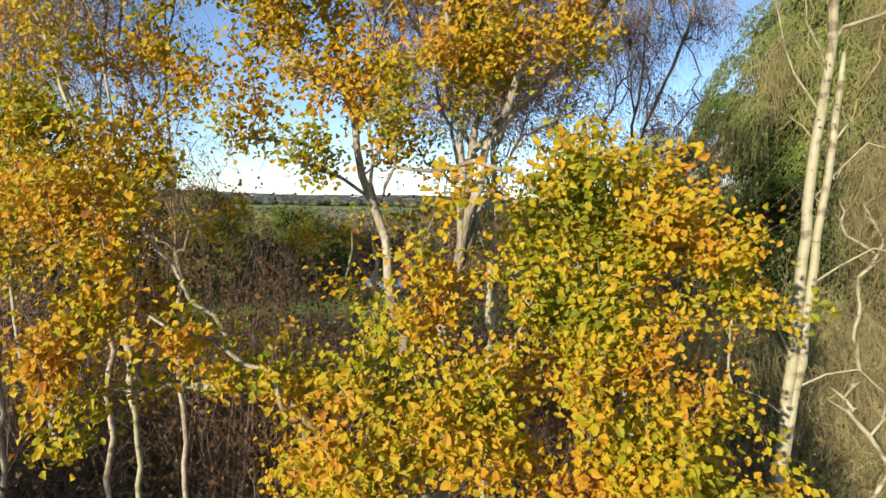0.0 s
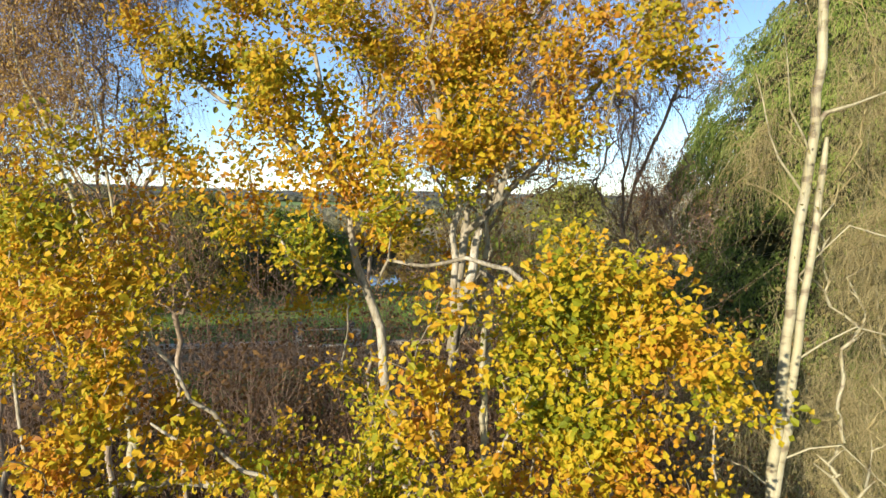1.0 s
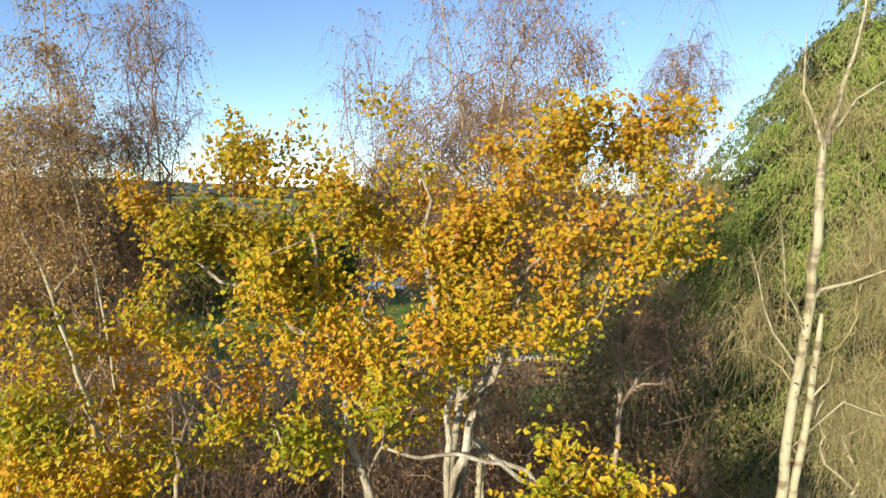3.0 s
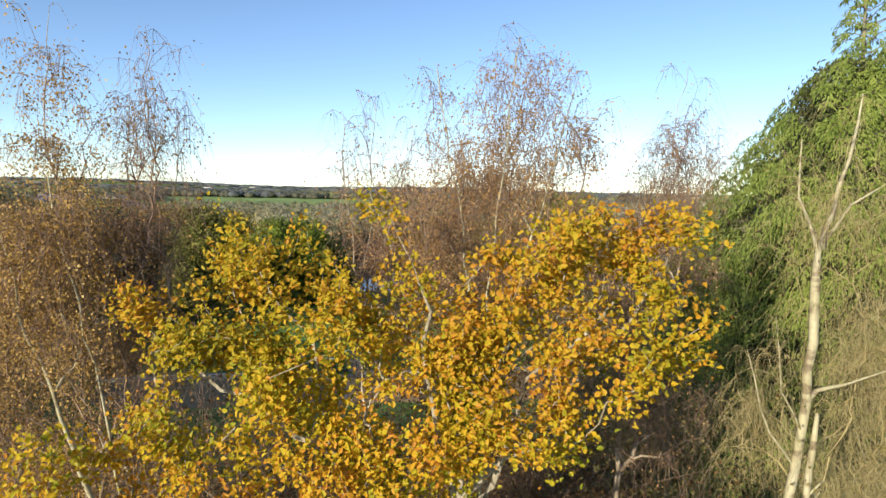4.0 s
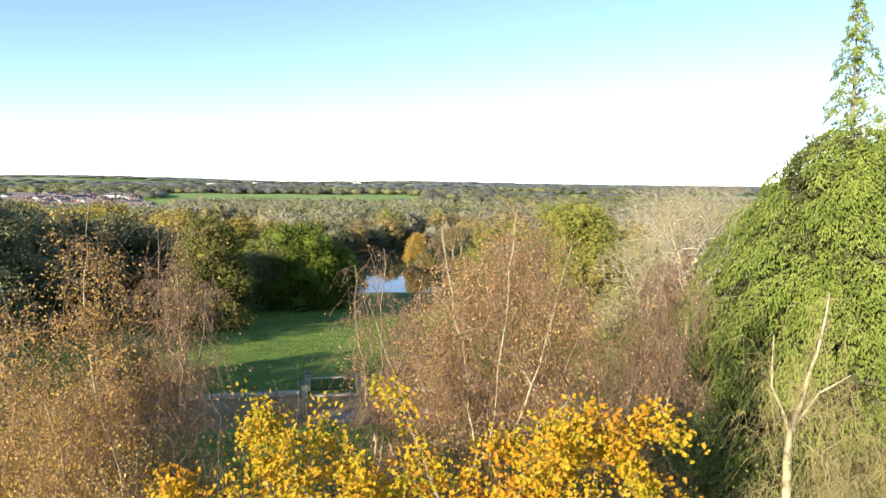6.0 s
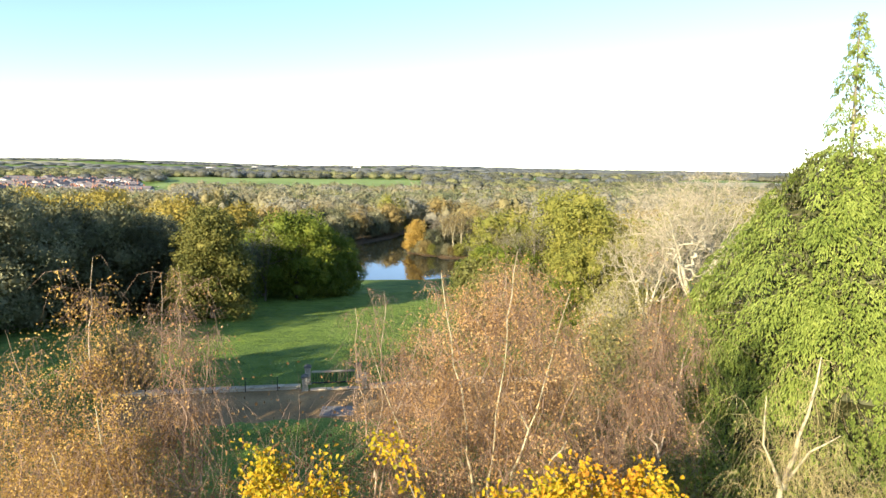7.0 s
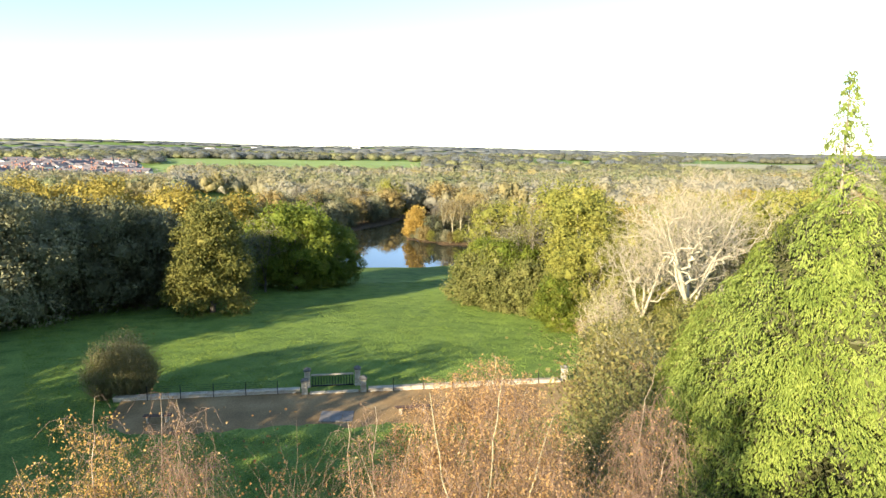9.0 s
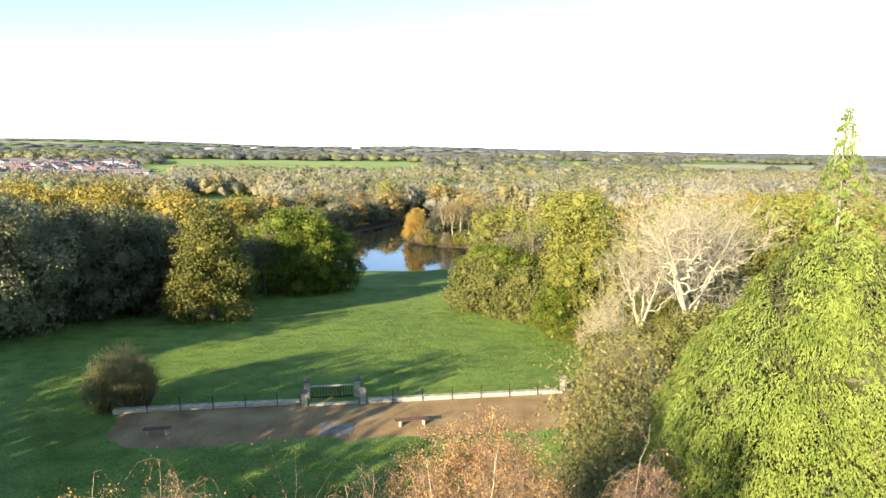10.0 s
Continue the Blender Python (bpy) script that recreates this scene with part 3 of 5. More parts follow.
    wood_part("twig_growth", thin, 4, M_BARK, tree, base, kind="stuff")
    way = tips - np.array(before)
    way /= np.linalg.norm(way, axis=1)[:, None] + 1e-9
    per = 46
    at = np.repeat(tips, per, 0) + rng.normal(size=(len(tips) * per, 3)) * 0.062 - np.repeat(way, per, 0) * rng.uniform(-0.04, 0.28, (len(tips) * per, 1))
    along = np.repeat(way, per, 0) + np.array([0, -0.1, -0.25])
    ok = at[:, 1] > 2.4
    at, along = at[ok], along[ok]
    first = np.argsort(at[:, 1] + rng.uniform(0, 1.5, len(at)))[:300]
    rest = np.ones(len(at), bool)
    rest[first] = False
    some = rest & (rng.random(len(at)) < 0.5)
    low = at[:, 1] < 3.7
    sets = [leaves(rng, at[w], along[w], size, kind, 0.35, 0.8, vary=0.45, face=np.tile([-0.45, -0.75, 0.35], (int(w.sum()), 1)), rough=rough)
            for w, size, kind, rough in ((some & ~low, 0.041, "lobed", 0.65), (rest & ~some & ~low, 0.045, "short", 0.9), (some & low, 0.047, "lobed", 0.65), (rest & ~some & low, 0.048, "short", 0.9))]
    v, f = join(sets)
    high = np.concatenate([v[q[:, 0], 2] for q in f]) + rng.normal(size=sum(len(q) for q in f)) * 0.3
    patch = 0.35 * np.sin(np.concatenate([v[q[:, 0], 0] for q in f]) * 2.3)
    part("foliage", build("foliage", v - np.array(base), f, [M_OAK, M_OAK_TOP], (high + patch > 10.1).astype(int)), M_OAK, tree, "yellow and orange lobed oak leaves", "stuff")
    pv, pf = leaf_pattern("oak")
    one = build("leaf", pv * 0.052, pf, M_OAK_ONE)
    for i in first:
        ob = new("leaf", one)
        ob.parent = tree
        d = Vector(along[i] + rng.normal(size=3) * 0.6)
        ob.matrix_basis = Matrix.Translation(Vector(at[i]) - Vector(base)) @ d.to_track_quat("Y", "Z").to_matrix().to_4x4() @ Matrix.Diagonal([rng.uniform(0.75, 1.2)] * 3 + [1])
    return tree


def birch(place, stems, blobs, seed, label, n_twigs=420, n_leaf=9, leaf=M_BIRCH_LEAF, size=0.024, droop=0.25, tip=0.0021, hang=0.35, bark=M_DULL, twig=M_TWIG, thick=0.011, rise=1.6, strands=6, limb_r=(), sway=0.03):
    """A birch: white stems, rising branches and many fine hanging twigs with small leaves."""
    rng = np.random.default_rng(seed)
    tree = thing("birch_tree", place, label, "tree")
    targets = in_blobs(rng, blobs, n_twigs, 0.9)
    limb_r = limb_r or [(0.045, 0.003)] + [(0.014, 0.0025)] * (len(stems) - 1)
    tops = np.concatenate([np.array(s[-1]) - np.array([0, 0, 1.0]) * rng.uniform(0, 0.9, (14, 1)) + rng.normal(size=(14, 3)) * np.array([0.13, 0.13, 0.03]) for s in stems])
    targets = np.concatenate([targets, tops])
    chains, tips, before = grow(rng, stems, targets, 0.22, tip, 0.42, sway, rise, 0.0, limb_r)
    hangers = []
    spots = np.concatenate([np.repeat(tips, strands, 0), np.concatenate([c[0][1:] for c in chains if len(c[0]) > 3])[::4]])
    for p in spots:
        ln = hang * rng.uniform(0.4, 1.3)
        d = rng.normal(size=3) * np.array([0.6, 0.6, 0.3])
        u = np.array([0.0, 0.45, 1.0])[:, None]
        path = p + d * ln * u * 0.8 + np.array([0, 0, 0.18 * ln]) * u - np.array([0, 0, 1.0]) * droop * 4 * ln * u ** 2
        hangers.append((path, np.array([1.0, 0.85, 0.5]) * tip * 0.85))
    big, thin = split_wood(chains, thick)
    wood_part("trunk", big, 7, bark, tree, place, "pale birch bark with dark marks")
    wood_part("twig_growth", thin + hangers, 3, twig, tree, place, kind="stuff")
    if n_leaf:
        pts = np.concatenate([h[0][1:] for h in hangers])
        pick = pts[rng.integers(0, len(pts), int(1.5 * n_leaf * n_twigs))]
        at = pick + rng.normal(size=pick.shape) * 0.045
        v, f = leaves(rng, at, np.tile([0, 0, -0.7], (len(at), 1)), size, "small", 0.3, 0.7)
        part("foliage", build("foliage", v - np.array(place), f, leaf), leaf, tree, "small dry copper leaves", "stuff")
    return tree


def near_birches():
    g = 0.0
    birch((0.45, 6.3, g), [[(0.45, 6.3, 0), (0.48, 6.2, 5), (0.48, 6.0, 9.5), (0.5, 5.95, 10.8), (0.62, 6.0, 12.1), (0.75, 6.2, 13.0)],
                           [(0.48, 6.0, 9.0), (0.75, 6.0, 10.6), (1.05, 6.05, 11.6), (1.3, 6.1, 12.6)],
                           [(0.48, 6.0, 9.2), (0.28, 6.1, 10.8), (0.1, 6.2, 11.8), (-0.05, 6.3, 12.75)],
                           [(0.46, 6.1, 8.0), (-0.1, 6.3, 9.8), (-0.5, 6.4, 11.0), (-0.85, 6.5, 11.9)]],
          [(0.8, 6.2, 12.25, .75, .7, .75, 1), (1.35, 6.1, 12.0, .4, .4, .5, .8), (0.2, 6.2, 11.3, .8, .7, .9, 1), (1.0, 6.0, 11.0, .65, .6, .8, 1), (0.4, 6.1, 10.0, 1.1, .8, .9, .8), (-0.6, 6.4, 11.0, .55, .6, .75, .9), (0.3, 6.2, 8.5, 1.2, .8, .8, .6)],
          21, "multi-stemmed birch with fine twigs and sparse copper leaves", 640, 18, bark=M_BIRCH, limb_r=[(0.05, 0.006), (0.024, 0.005), (0.024, 0.005), (0.022, 0.004)])
    birch((2.2, 6.9, g), [[(2.2, 6.9, 0), (2.1, 7.0, 6), (2.1, 7.0, 9.5), (2.15, 6.8, 10.6), (2.4, 6.7, 11.6), (2.65, 6.9, 12.9)],
                          [(2.1, 7.0, 9.6), (1.8, 6.6, 10.6), (1.75, 6.5, 11.5)], [(2.1, 7.0, 9.0), (2.6, 6.8, 10.6), (2.95, 6.9, 12.1)]],
          [(2.6, 6.8, 11.9, .45, .4, .6, .8), (2.3, 6.7, 11.3, .5, .5, .65, 1), (1.95, 6.7, 10.5, .6, .6, .8, 1), (2.8, 6.9, 10.8, .4, .4, .6, .7), (2.3, 6.8, 9.3, .9, .7, .8, .8)],
          22, "slender birch with copper leaves beside a larger one", 640, 6, strands=8)
    birch((-3.6, 6.1, g), [[(-3.6, 6.1, 0), (-3.4, 6.3, 7), (-3.45, 6.25, 10.1), (-3.55, 6.0, 10.8), (-3.5, 5.7, 12.0), (-3.3, 5.5, 13.0)],
                           [(-3.45, 6.25, 9.0), (-4.0, 6.0, 10.5), (-4.3, 5.9, 11.6), (-4.4, 5.8, 12.2)], [(-3.45, 6.25, 9.4), (-3.2, 6.1, 10.9), (-3.4, 6.0, 12.0)]],
          [(-3.5, 5.7, 11.9, .6, .5, .6, .7), (-4.1, 5.8, 11.1, .6, .5, .7, 1), (-3.2, 5.9, 11.0, .5, .5, .6, 1), (-3.7, 5.8, 10.2, .9, .6, .7, 1), (-4.6, 5.9, 10.0, .7, .6, .9, 1), (-3.6, 6.0, 8.8, 1.1, .7, .8, .8)],
          23, "birch with golden lower leaves and bare pointed tops", 520, 38, M_BIRCH_GOLD, 0.0235)
    birch((-2.5, 6.2, g), [[(-2.5, 6.2, 0), (-2.75, 6.4, 8), (-2.85, 6.4, 10.5), (-2.75, 6.1, 11.6), (-2.6, 5.7, 12.9)],
                           [(-2.85, 6.4, 9.8), (-2.62, 6.2, 10.9), (-2.45, 6.0, 12.1)], [(-2.85, 6.4, 10.0), (-3.1, 6.3, 11.2), (-3.05, 6.3, 12.7)]],
          [(-2.65, 5.9, 12.0, .42, .45, .6, 1), (-2.7, 5.9, 11.3, .36, .5, .6, 1), (-2.9, 6.0, 11.0, .5, .5, .6, 1), (-2.95, 6.2, 10.0, .6, .6, .8, 1.1), (-2.8, 6.3, 8.8, .7, .6, .8, 1)],
          24, "birch with weeping bare twigs and a few copper leaves", 420, 8)
    birch((0.75, 8.5, g), [[(0.75, 8.5, 0), (0.7, 8.5, 6), (0.7, 8.4, 9.5), (0.8, 8.4, 11.2), (0.85, 8.3, 12.5)], [(0.7, 8.4, 8.6), (0.0, 8.4, 10.2), (-0.35, 8.4, 11.4)], [(0.7, 8.4, 8.8), (1.4, 8.3, 10.4), (1.75, 8.3, 11.4)],
                           [(0.7, 8.4, 9.4), (0.4, 8.5, 11.0), (0.3, 8.5, 12.1)], [(0.7, 8.4, 9.4), (1.1, 8.2, 11.0), (1.3, 8.2, 12.0)]],
          [(0.75, 8.4, 11.7, .95, .8, .85, 1), (0.0, 8.4, 10.9, .95, .8, .9, 1), (1.45, 8.3, 10.9, .8, .7, .9, 1), (0.7, 8.3, 10.2, 1.7, .9, .8, .9)],
          28, "broad birch crown thick with copper-brown leaves", 640, 44, size=0.028, bark=M_BIRCH, limb_r=[(0.05, 0.006)] + [(0.024, 0.005)] * 4)
    birch((-0.75, 7.0, g), [[(-0.75, 7.0, 0), (-0.75, 6.9, 7), (-0.8, 6.7, 10.0), (-0.72, 6.6, 11.4), (-0.68, 6.5, 12.5)], [(-0.8, 6.7, 10.2), (-0.95, 6.6, 11.4), (-1.0, 6.5, 12.3)],
                            [(-0.8, 6.7, 9.8), (-0.5, 6.6, 11.2), (-0.25, 6.5, 12.2)]],
          [(-0.6, 6.6, 10.9, .3, .3, .6, 1), (-0.6, 6.7, 10.0, .35, .4, .7, 1), (-0.5, 6.5, 11.6, .3, .3, .4, .5)],
          25, "thin birch sapling with bare brown twigs", 190, 6, strands=5, limb_r=[(0.04, 0.003), (0.014, 0.003), (0.014, 0.003)])
    birch((-4.9, 6.6, g), [[(-4.9, 6.6, 0), (-4.8, 6.6, 6), (-4.7, 6.5, 9.0), (-4.75, 6.4, 10.6), (-4.6, 6.3, 11.6)], [(-4.7, 6.5, 8.4), (-5.2, 6.4, 9.8), (-5.4, 6.4, 10.8)], [(-4.7, 6.5, 8.6), (-4.2, 6.4, 9.9), (-4.05, 6.3, 10.9)]],
          [(-4.7, 6.4, 10.5, .6, .5, .6, 1), (-5.2, 6.4, 9.6, .7, .5, .8, 1), (-4.2, 6.4, 9.6, .6, .5, .8, 1), (-4.6, 6.4, 8.4, 1.0, .6, .8, 1)],
          29, "golden-leaved birch in thick brown twigs", 400, 30, M_BIRCH_GOLD, 0.023)
    birch((2.7, 4.95, g), [[(2.7, 4.95, 0), (2.72, 4.9, 4.0), (2.76, 4.9, 6.6), (2.8, 4.9, 7.5), (2.83, 4.9, 8.4), (2.88, 4.9, 9.1), (2.95, 4.9, 9.9), (2.94, 4.9, 10.6), (2.95, 4.9, 11.1)],
                           [(2.76, 4.9, 6.4), (2.86, 4.88, 7.4), (2.92, 4.87, 8.4), (2.98, 4.87, 9.1), (3.03, 4.88, 9.8)],
                           [(2.95, 4.9, 11.1), (2.78, 4.9, 11.5), (2.76, 4.9, 11.95)], [(3.0, 4.88, 9.98), (3.2, 4.85, 10.05), (3.65, 4.8, 10.24)],
                           [(2.8, 4.9, 7.4), (2.5, 4.85, 7.9), (2.15, 4.8, 8.0)], [(2.93, 4.9, 9.3), (2.65, 4.9, 9.65), (2.45, 4.9, 10.3)],
                           [(2.9, 4.9, 8.0), (3.3, 4.8, 8.3), (3.7, 4.7, 8.2)], [(2.9, 4.9, 8.7), (3.2, 4.8, 9.1), (3.6, 4.7, 9.0)], [(2.85, 4.9, 7.2), (3.2, 4.7, 7.4), (3.5, 4.6, 7.1)], [(2.95, 4.9, 9.6), (2.7, 4.8, 10.0), (2.6, 4.8, 10.6)],
                           [(2.95, 4.9, 11.1), (3.02, 4.9, 11.4), (3.12, 4.9, 11.8), (3.2, 4.9, 12.3)], [(2.98, 4.9, 11.15), (3.15, 4.88, 11.45), (3.4, 4.85, 11.62)]],
          [(3.1, 5.0, 11.5, .4, .4, .6, .8), (3.5, 5.0, 10.3, .5, .5, .8, 1), (3.6, 5.2, 9.0, .5, .6, .8, 1), (2.7, 5.2, 9.8, .35, .4, .6, .6), (3.6, 5.3, 7.6, .6, .6, .8, 1), (2.5, 5.2, 7.7, .45, .4, .5, .6)],
          26, "silver birch with twin pale stems and bare drooping twigs", 620, 3, M_OLIVE, 0.026, 0.3, 0.0015, 0.38, M_BIRCH, M_OLIVE_TWIG, 0.009, limb_r=[(0.085, 0.036), (0.052, 0.026), (0.018, 0.006), (0.025, 0.006), (0.013, 0.004), (0.015, 0.005), (0.012, 0.004), (0.012, 0.004), (0.012, 0.004), (0.012, 0.004), (0.032, 0.009), (0.02, 0.006)], sway=0.012)
    birch((-2.6, 5.3, g), [[(-2.6, 5.3, 0), (-2.65, 5.3, 6.0), (-2.75, 5.3, 9.0), (-2.9, 5.3, 9.93), (-3.05, 5.3, 10.5), (-3.18, 5.3, 11.07), (-3.25, 5.3, 11.6)],
                           [(-2.65, 5.3, 7.0), (-3.08, 5.25, 9.25), (-3.35, 5.25, 10.0), (-3.58, 5.25, 10.66), (-3.66, 5.25, 11.2)]],
          [(-3.2, 5.3, 11.2, .38, .35, .42, 1), (-3.45, 5.3, 10.7, .35, .35, .5, 1), (-3.1, 5.3, 10.3, .35, .35, .45, .6)],
          30, "golden birch with two pale leaning stems", 150, 40, M_BIRCH_GOLD, 0.023, bark=M_BIRCH, limb_r=[(0.06, 0.008), (0.045, 0.008)])
    birch((4.9, 6.2, g), [[(4.9, 6.2, 0), (4.8, 6.2, 6.0), (4.7, 6.0, 9.0), (4.8, 5.9, 10.6), (4.9, 5.9, 11.4)], [(4.8, 6.2, 7.0), (4.3, 6.1, 9.0), (4.1, 6.0, 10.4)]],
          [(4.6, 6.0, 10.2, .7, .5, .7, 1), (4.4, 6.1, 8.8, .8, .6, .9, 1), (4.4, 6.1, 7.0, .9, .6, .9, 1)],
          27, "weeping birch with olive-brown bare twigs", 420, 6, M_OLIVE, 0.028, 0.35, 0.0015, 0.5, M_BIRCH, M_OLIVE_TWIG, 0.012)


M_OLIVE_TWIG = plain_mat("olive_brown_twig", [(0.0, (0.23, 0.18, 0.075)), (0.5, (0.37, 0.30, 0.13)), (1.0, (0.50, 0.43, 0.22))], 6, 0.7, None, 0.2)


M_WILLOW_TWIG = plain_mat("willow_twig", [(0.0, (0.11, 0.10, 0.045)), (0.5, (0.19, 0.175, 0.08)), (1.0, (0.31, 0.28, 0.15))], 6, 0.7, None, 0.2)
# brown-green inner growth, its colour darkened to stand for shade in the gaps
M_INNER = leaf_mat("shade_dark_inner_growth", [(0.0, (0.035, 0.04, 0.015)), (0.5, (0.07, 0.075, 0.028)), (1.0, (0.12, 0.12, 0.045))], 3.0, 0.05)


def conifer():
    rng = np.random.default_rng(31)
    base = (8.65, 12.9, 0.0)
    tree = thing("conifer_tree", base, "tall cypress with drooping bright green sprays", "tree")
    zs = np.array([0.4, 5, 8.5, 9.6, 10.6, 11.7, 12.7, 13.7, 14.4, 14.8, 15.4, 16.2, 17.1])
    rs = np.array([3.2, 3.4, 3.45, 3.45, 3.4, 3.05, 2.35, 1.45, 0.95, 0.75, 0.60, 0.35, 0.0])
    # boughs: each ends in a drooping fan of sprays, laid over one another like shingles
    n = 700
    zc = rng.uniform(3.0, 14.4, n * 6)
    zc = zc[rng.random(n * 6) < np.interp(zc, zs, rs) / 3.7 * np.interp(zc, [3, 8, 10, 14.6], [0.35, 0.7, 1.0, 1.5])][:n]
    a = radians(100) + radians(270) * ((np.arange(len(zc)) * 0.618034 + rng.uniform(-0.04, 0.04, len(zc))) % 1.0)
    swell = 0.10 * np.sin(a * 5 + zc * 1.3) * np.sin(zc * 2.1 + a * 2) + 0.06 * np.sin(a * 9 - zc * 2.7)
    R = np.interp(zc, zs, rs) * (0.92 + swell + rng.uniform(-0.15, 0.08, len(zc)))
    k = rng.uniform(0.65, 1.15, len(zc)) * np.interp(zc, [3, 12, 14.5], [1.15, 1.0, 0.75])
    tz = np.linspace(13.9, 17.12, 84) + rng.uniform(-0.05, 0.05, 84)
    zc, a = np.concatenate([zc, tz]), np.concatenate([a, (np.arange(84) * 2.4) % (2 * np.pi)])
    R = np.concatenate([R, (0.92 * (1 - (tz - 13.9) / 3.3) + 0.02) * rng.uniform(0.3, 1.2, 84) * (1 + 0.2 * np.cos(a[-84:] + 0.6))])
    k = np.concatenate([k, np.interp(tz, [13.9, 16.0, 17.15], [0.44, 0.26, 0.10])])
    out = np.stack([np.cos(a), np.sin(a), 0 * a], 1)
    lean = np.clip((zc - 14.4) / 2.6, 0, 1)[:, None]
    ends = out * R[:, None] + np.stack([0 * zc, 0 * zc, zc], 1) + lean * np.array([-0.22, -0.1, 0])
    boughs = []
    for e, o, r in zip(ends, out, R):
        st = np.array([0, 0, max(0.3, e[2] - 0.25 * r)])
        boughs.append((np.stack([st, st + (e - st) * 0.5 + np.array([0, 0, 0.12 * r]), st + (e - st) * 0.86]), np.array([0.010 + 0.006 * r, 0.009, 0.003])))
    trunk = [(np.array([(0, 0, 0), (0.05, 0, 5), (0, 0.05, 10), (-0.05, 0, 14), (-0.22, -0.1, 17.1)], float), np.array([0.32, 0.24, 0.13, 0.045, 0.008]))]
    wood_part("trunk", trunk, 8, M_BARK, tree, (0, 0, 0))
    wood_part("bough_growth", boughs, 4, M_BARK, tree, (0, 0, 0), kind="stuff")
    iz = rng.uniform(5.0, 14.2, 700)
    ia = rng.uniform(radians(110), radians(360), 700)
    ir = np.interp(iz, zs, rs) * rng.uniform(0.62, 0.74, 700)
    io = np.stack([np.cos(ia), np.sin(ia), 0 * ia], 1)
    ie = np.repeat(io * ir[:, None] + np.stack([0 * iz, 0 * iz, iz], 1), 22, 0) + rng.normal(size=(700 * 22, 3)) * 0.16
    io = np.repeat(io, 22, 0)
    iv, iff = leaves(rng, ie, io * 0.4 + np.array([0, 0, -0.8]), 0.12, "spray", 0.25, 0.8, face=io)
    per = 190
    o, kk = np.repeat(out, per, 0), np.repeat(k, per)[:, None]
    side = np.stack([-o[:, 1], o[:, 0], 0 * o[:, 0]], 1)
    u, v = rng.random((len(o), 1)) ** 0.8, rng.uniform(-1, 1, (len(o), 1))
    twist = np.repeat(rng.normal(size=(len(zc), 1)) * 0.35, per, 0)
    half = 0.40 * np.sin(np.pi * (0.18 + 0.72 * u)) * (1 + 0.25 * np.sin(v * 9 + twist * 20))
    at = np.repeat(ends, per, 0) + o * (u - 0.8) * 0.62 * kk + side * (v * half + twist * u * 0.5) * kk
    at[:, 2:] += (0.12 - 0.62 * u ** 2 - 0.20 * v ** 2) * kk
    at = at + rng.normal(size=at.shape) * 0.022
    thin = rng.random(len(at)) < np.interp(np.repeat(zc, per), [14.3, 14.4, 17.1], [1.0, 0.42, 0.10])
    at, o, side, u, v = at[thin], o[thin], side[thin], u[thin], v[thin]
    down = np.array([0, 0, -1.0])
    v, f = leaves(rng, at, o * (1 - 0.6 * u) + side * v * 0.6 + down * (0.25 + 0.9 * u), 0.074, "spray", 0.25, 0.34, face=o * (0.45 + 0.6 * u) - down * (0.7 - 0.5 * u), rough=0.22)
    # added solid lumps fill the inside, so gaps show the painted shade
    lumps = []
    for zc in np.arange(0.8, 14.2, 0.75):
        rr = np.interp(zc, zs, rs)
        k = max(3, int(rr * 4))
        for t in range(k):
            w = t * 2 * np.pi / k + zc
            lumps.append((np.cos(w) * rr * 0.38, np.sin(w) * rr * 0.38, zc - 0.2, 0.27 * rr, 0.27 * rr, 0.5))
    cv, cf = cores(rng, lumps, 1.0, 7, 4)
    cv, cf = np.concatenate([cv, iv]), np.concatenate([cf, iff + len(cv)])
    part("inner_growth", build("inner_growth", cv, cf, M_INNER), M_INNER, tree, "brown-green inner growth, darkened for the shade between the sprays", "stuff")
    part("foliage", build("foliage", v, f, M_CONIFER), M_CONIFER, tree, "flat hanging yellow-green sprays", "stuff")
    return tree


def bare_shrub(place, w, h, seed, label, mat=None, leaf=None, n=260, n_leaf=0, name="shrub", tip=0.003, size=0.05, group=""):
    """A many-stemmed shrub of upright twigs."""
    rng = np.random.default_rng(seed)
    mat = mat or M_TWIG
    tree = thing(name, place, label, "shrub", group)
    lines = []
    for i in range(n):
        a, r = rng.uniform(0, 2 * np.pi), rng.random() ** 0.5
        topz = h * (1 - 0.45 * r * r) * rng.uniform(0.6, 1.05)
        e = np.array([np.cos(a) * r * w, np.sin(a) * r * w, topz])
        s = np.array([e[0] * 0.25, e[1] * 0.25, 0])
        m = s * 0.4 + e * 0.6 + rng.normal(size=3) * 0.06 * h * np.array([1, 1, 0.2])
        lines.append((np.stack([s, m, e]), np.array([tip * 4, tip * 2, tip * 0.7])))
        for _ in range(4):
            u = rng.uniform(0.35, 0.95)
            p = s + (e - s) * u
            q = p + rng.normal(size=3) * 0.13 * h * np.array([0.8, 0.8, 0.3]) + np.array([0, 0, 0.16 * h])
            lines.append((np.stack([p, (p + q) / 2 + rng.normal(size=3) * 0.02 * h, q]), np.array([tip * 1.6, tip, tip * 0.6])))
    wood_part("twig_growth", lines, 3, mat, tree, (0, 0, 0), kind="stuff")
    if n_leaf:
        pts = np.concatenate([l[0][1:] for l in lines])
        at = pts[rng.integers(0, len(pts), n_leaf)] + rng.normal(size=(n_leaf, 3)) * 0.05 * h
        v, f = leaves(rng, at, np.tile([0, 0, 0.2], (n_leaf, 1)), size, "small", 0.4, 0.8)
        part("foliage", build("foliage", v, f, leaf), leaf, tree, "", "stuff")
    return tree


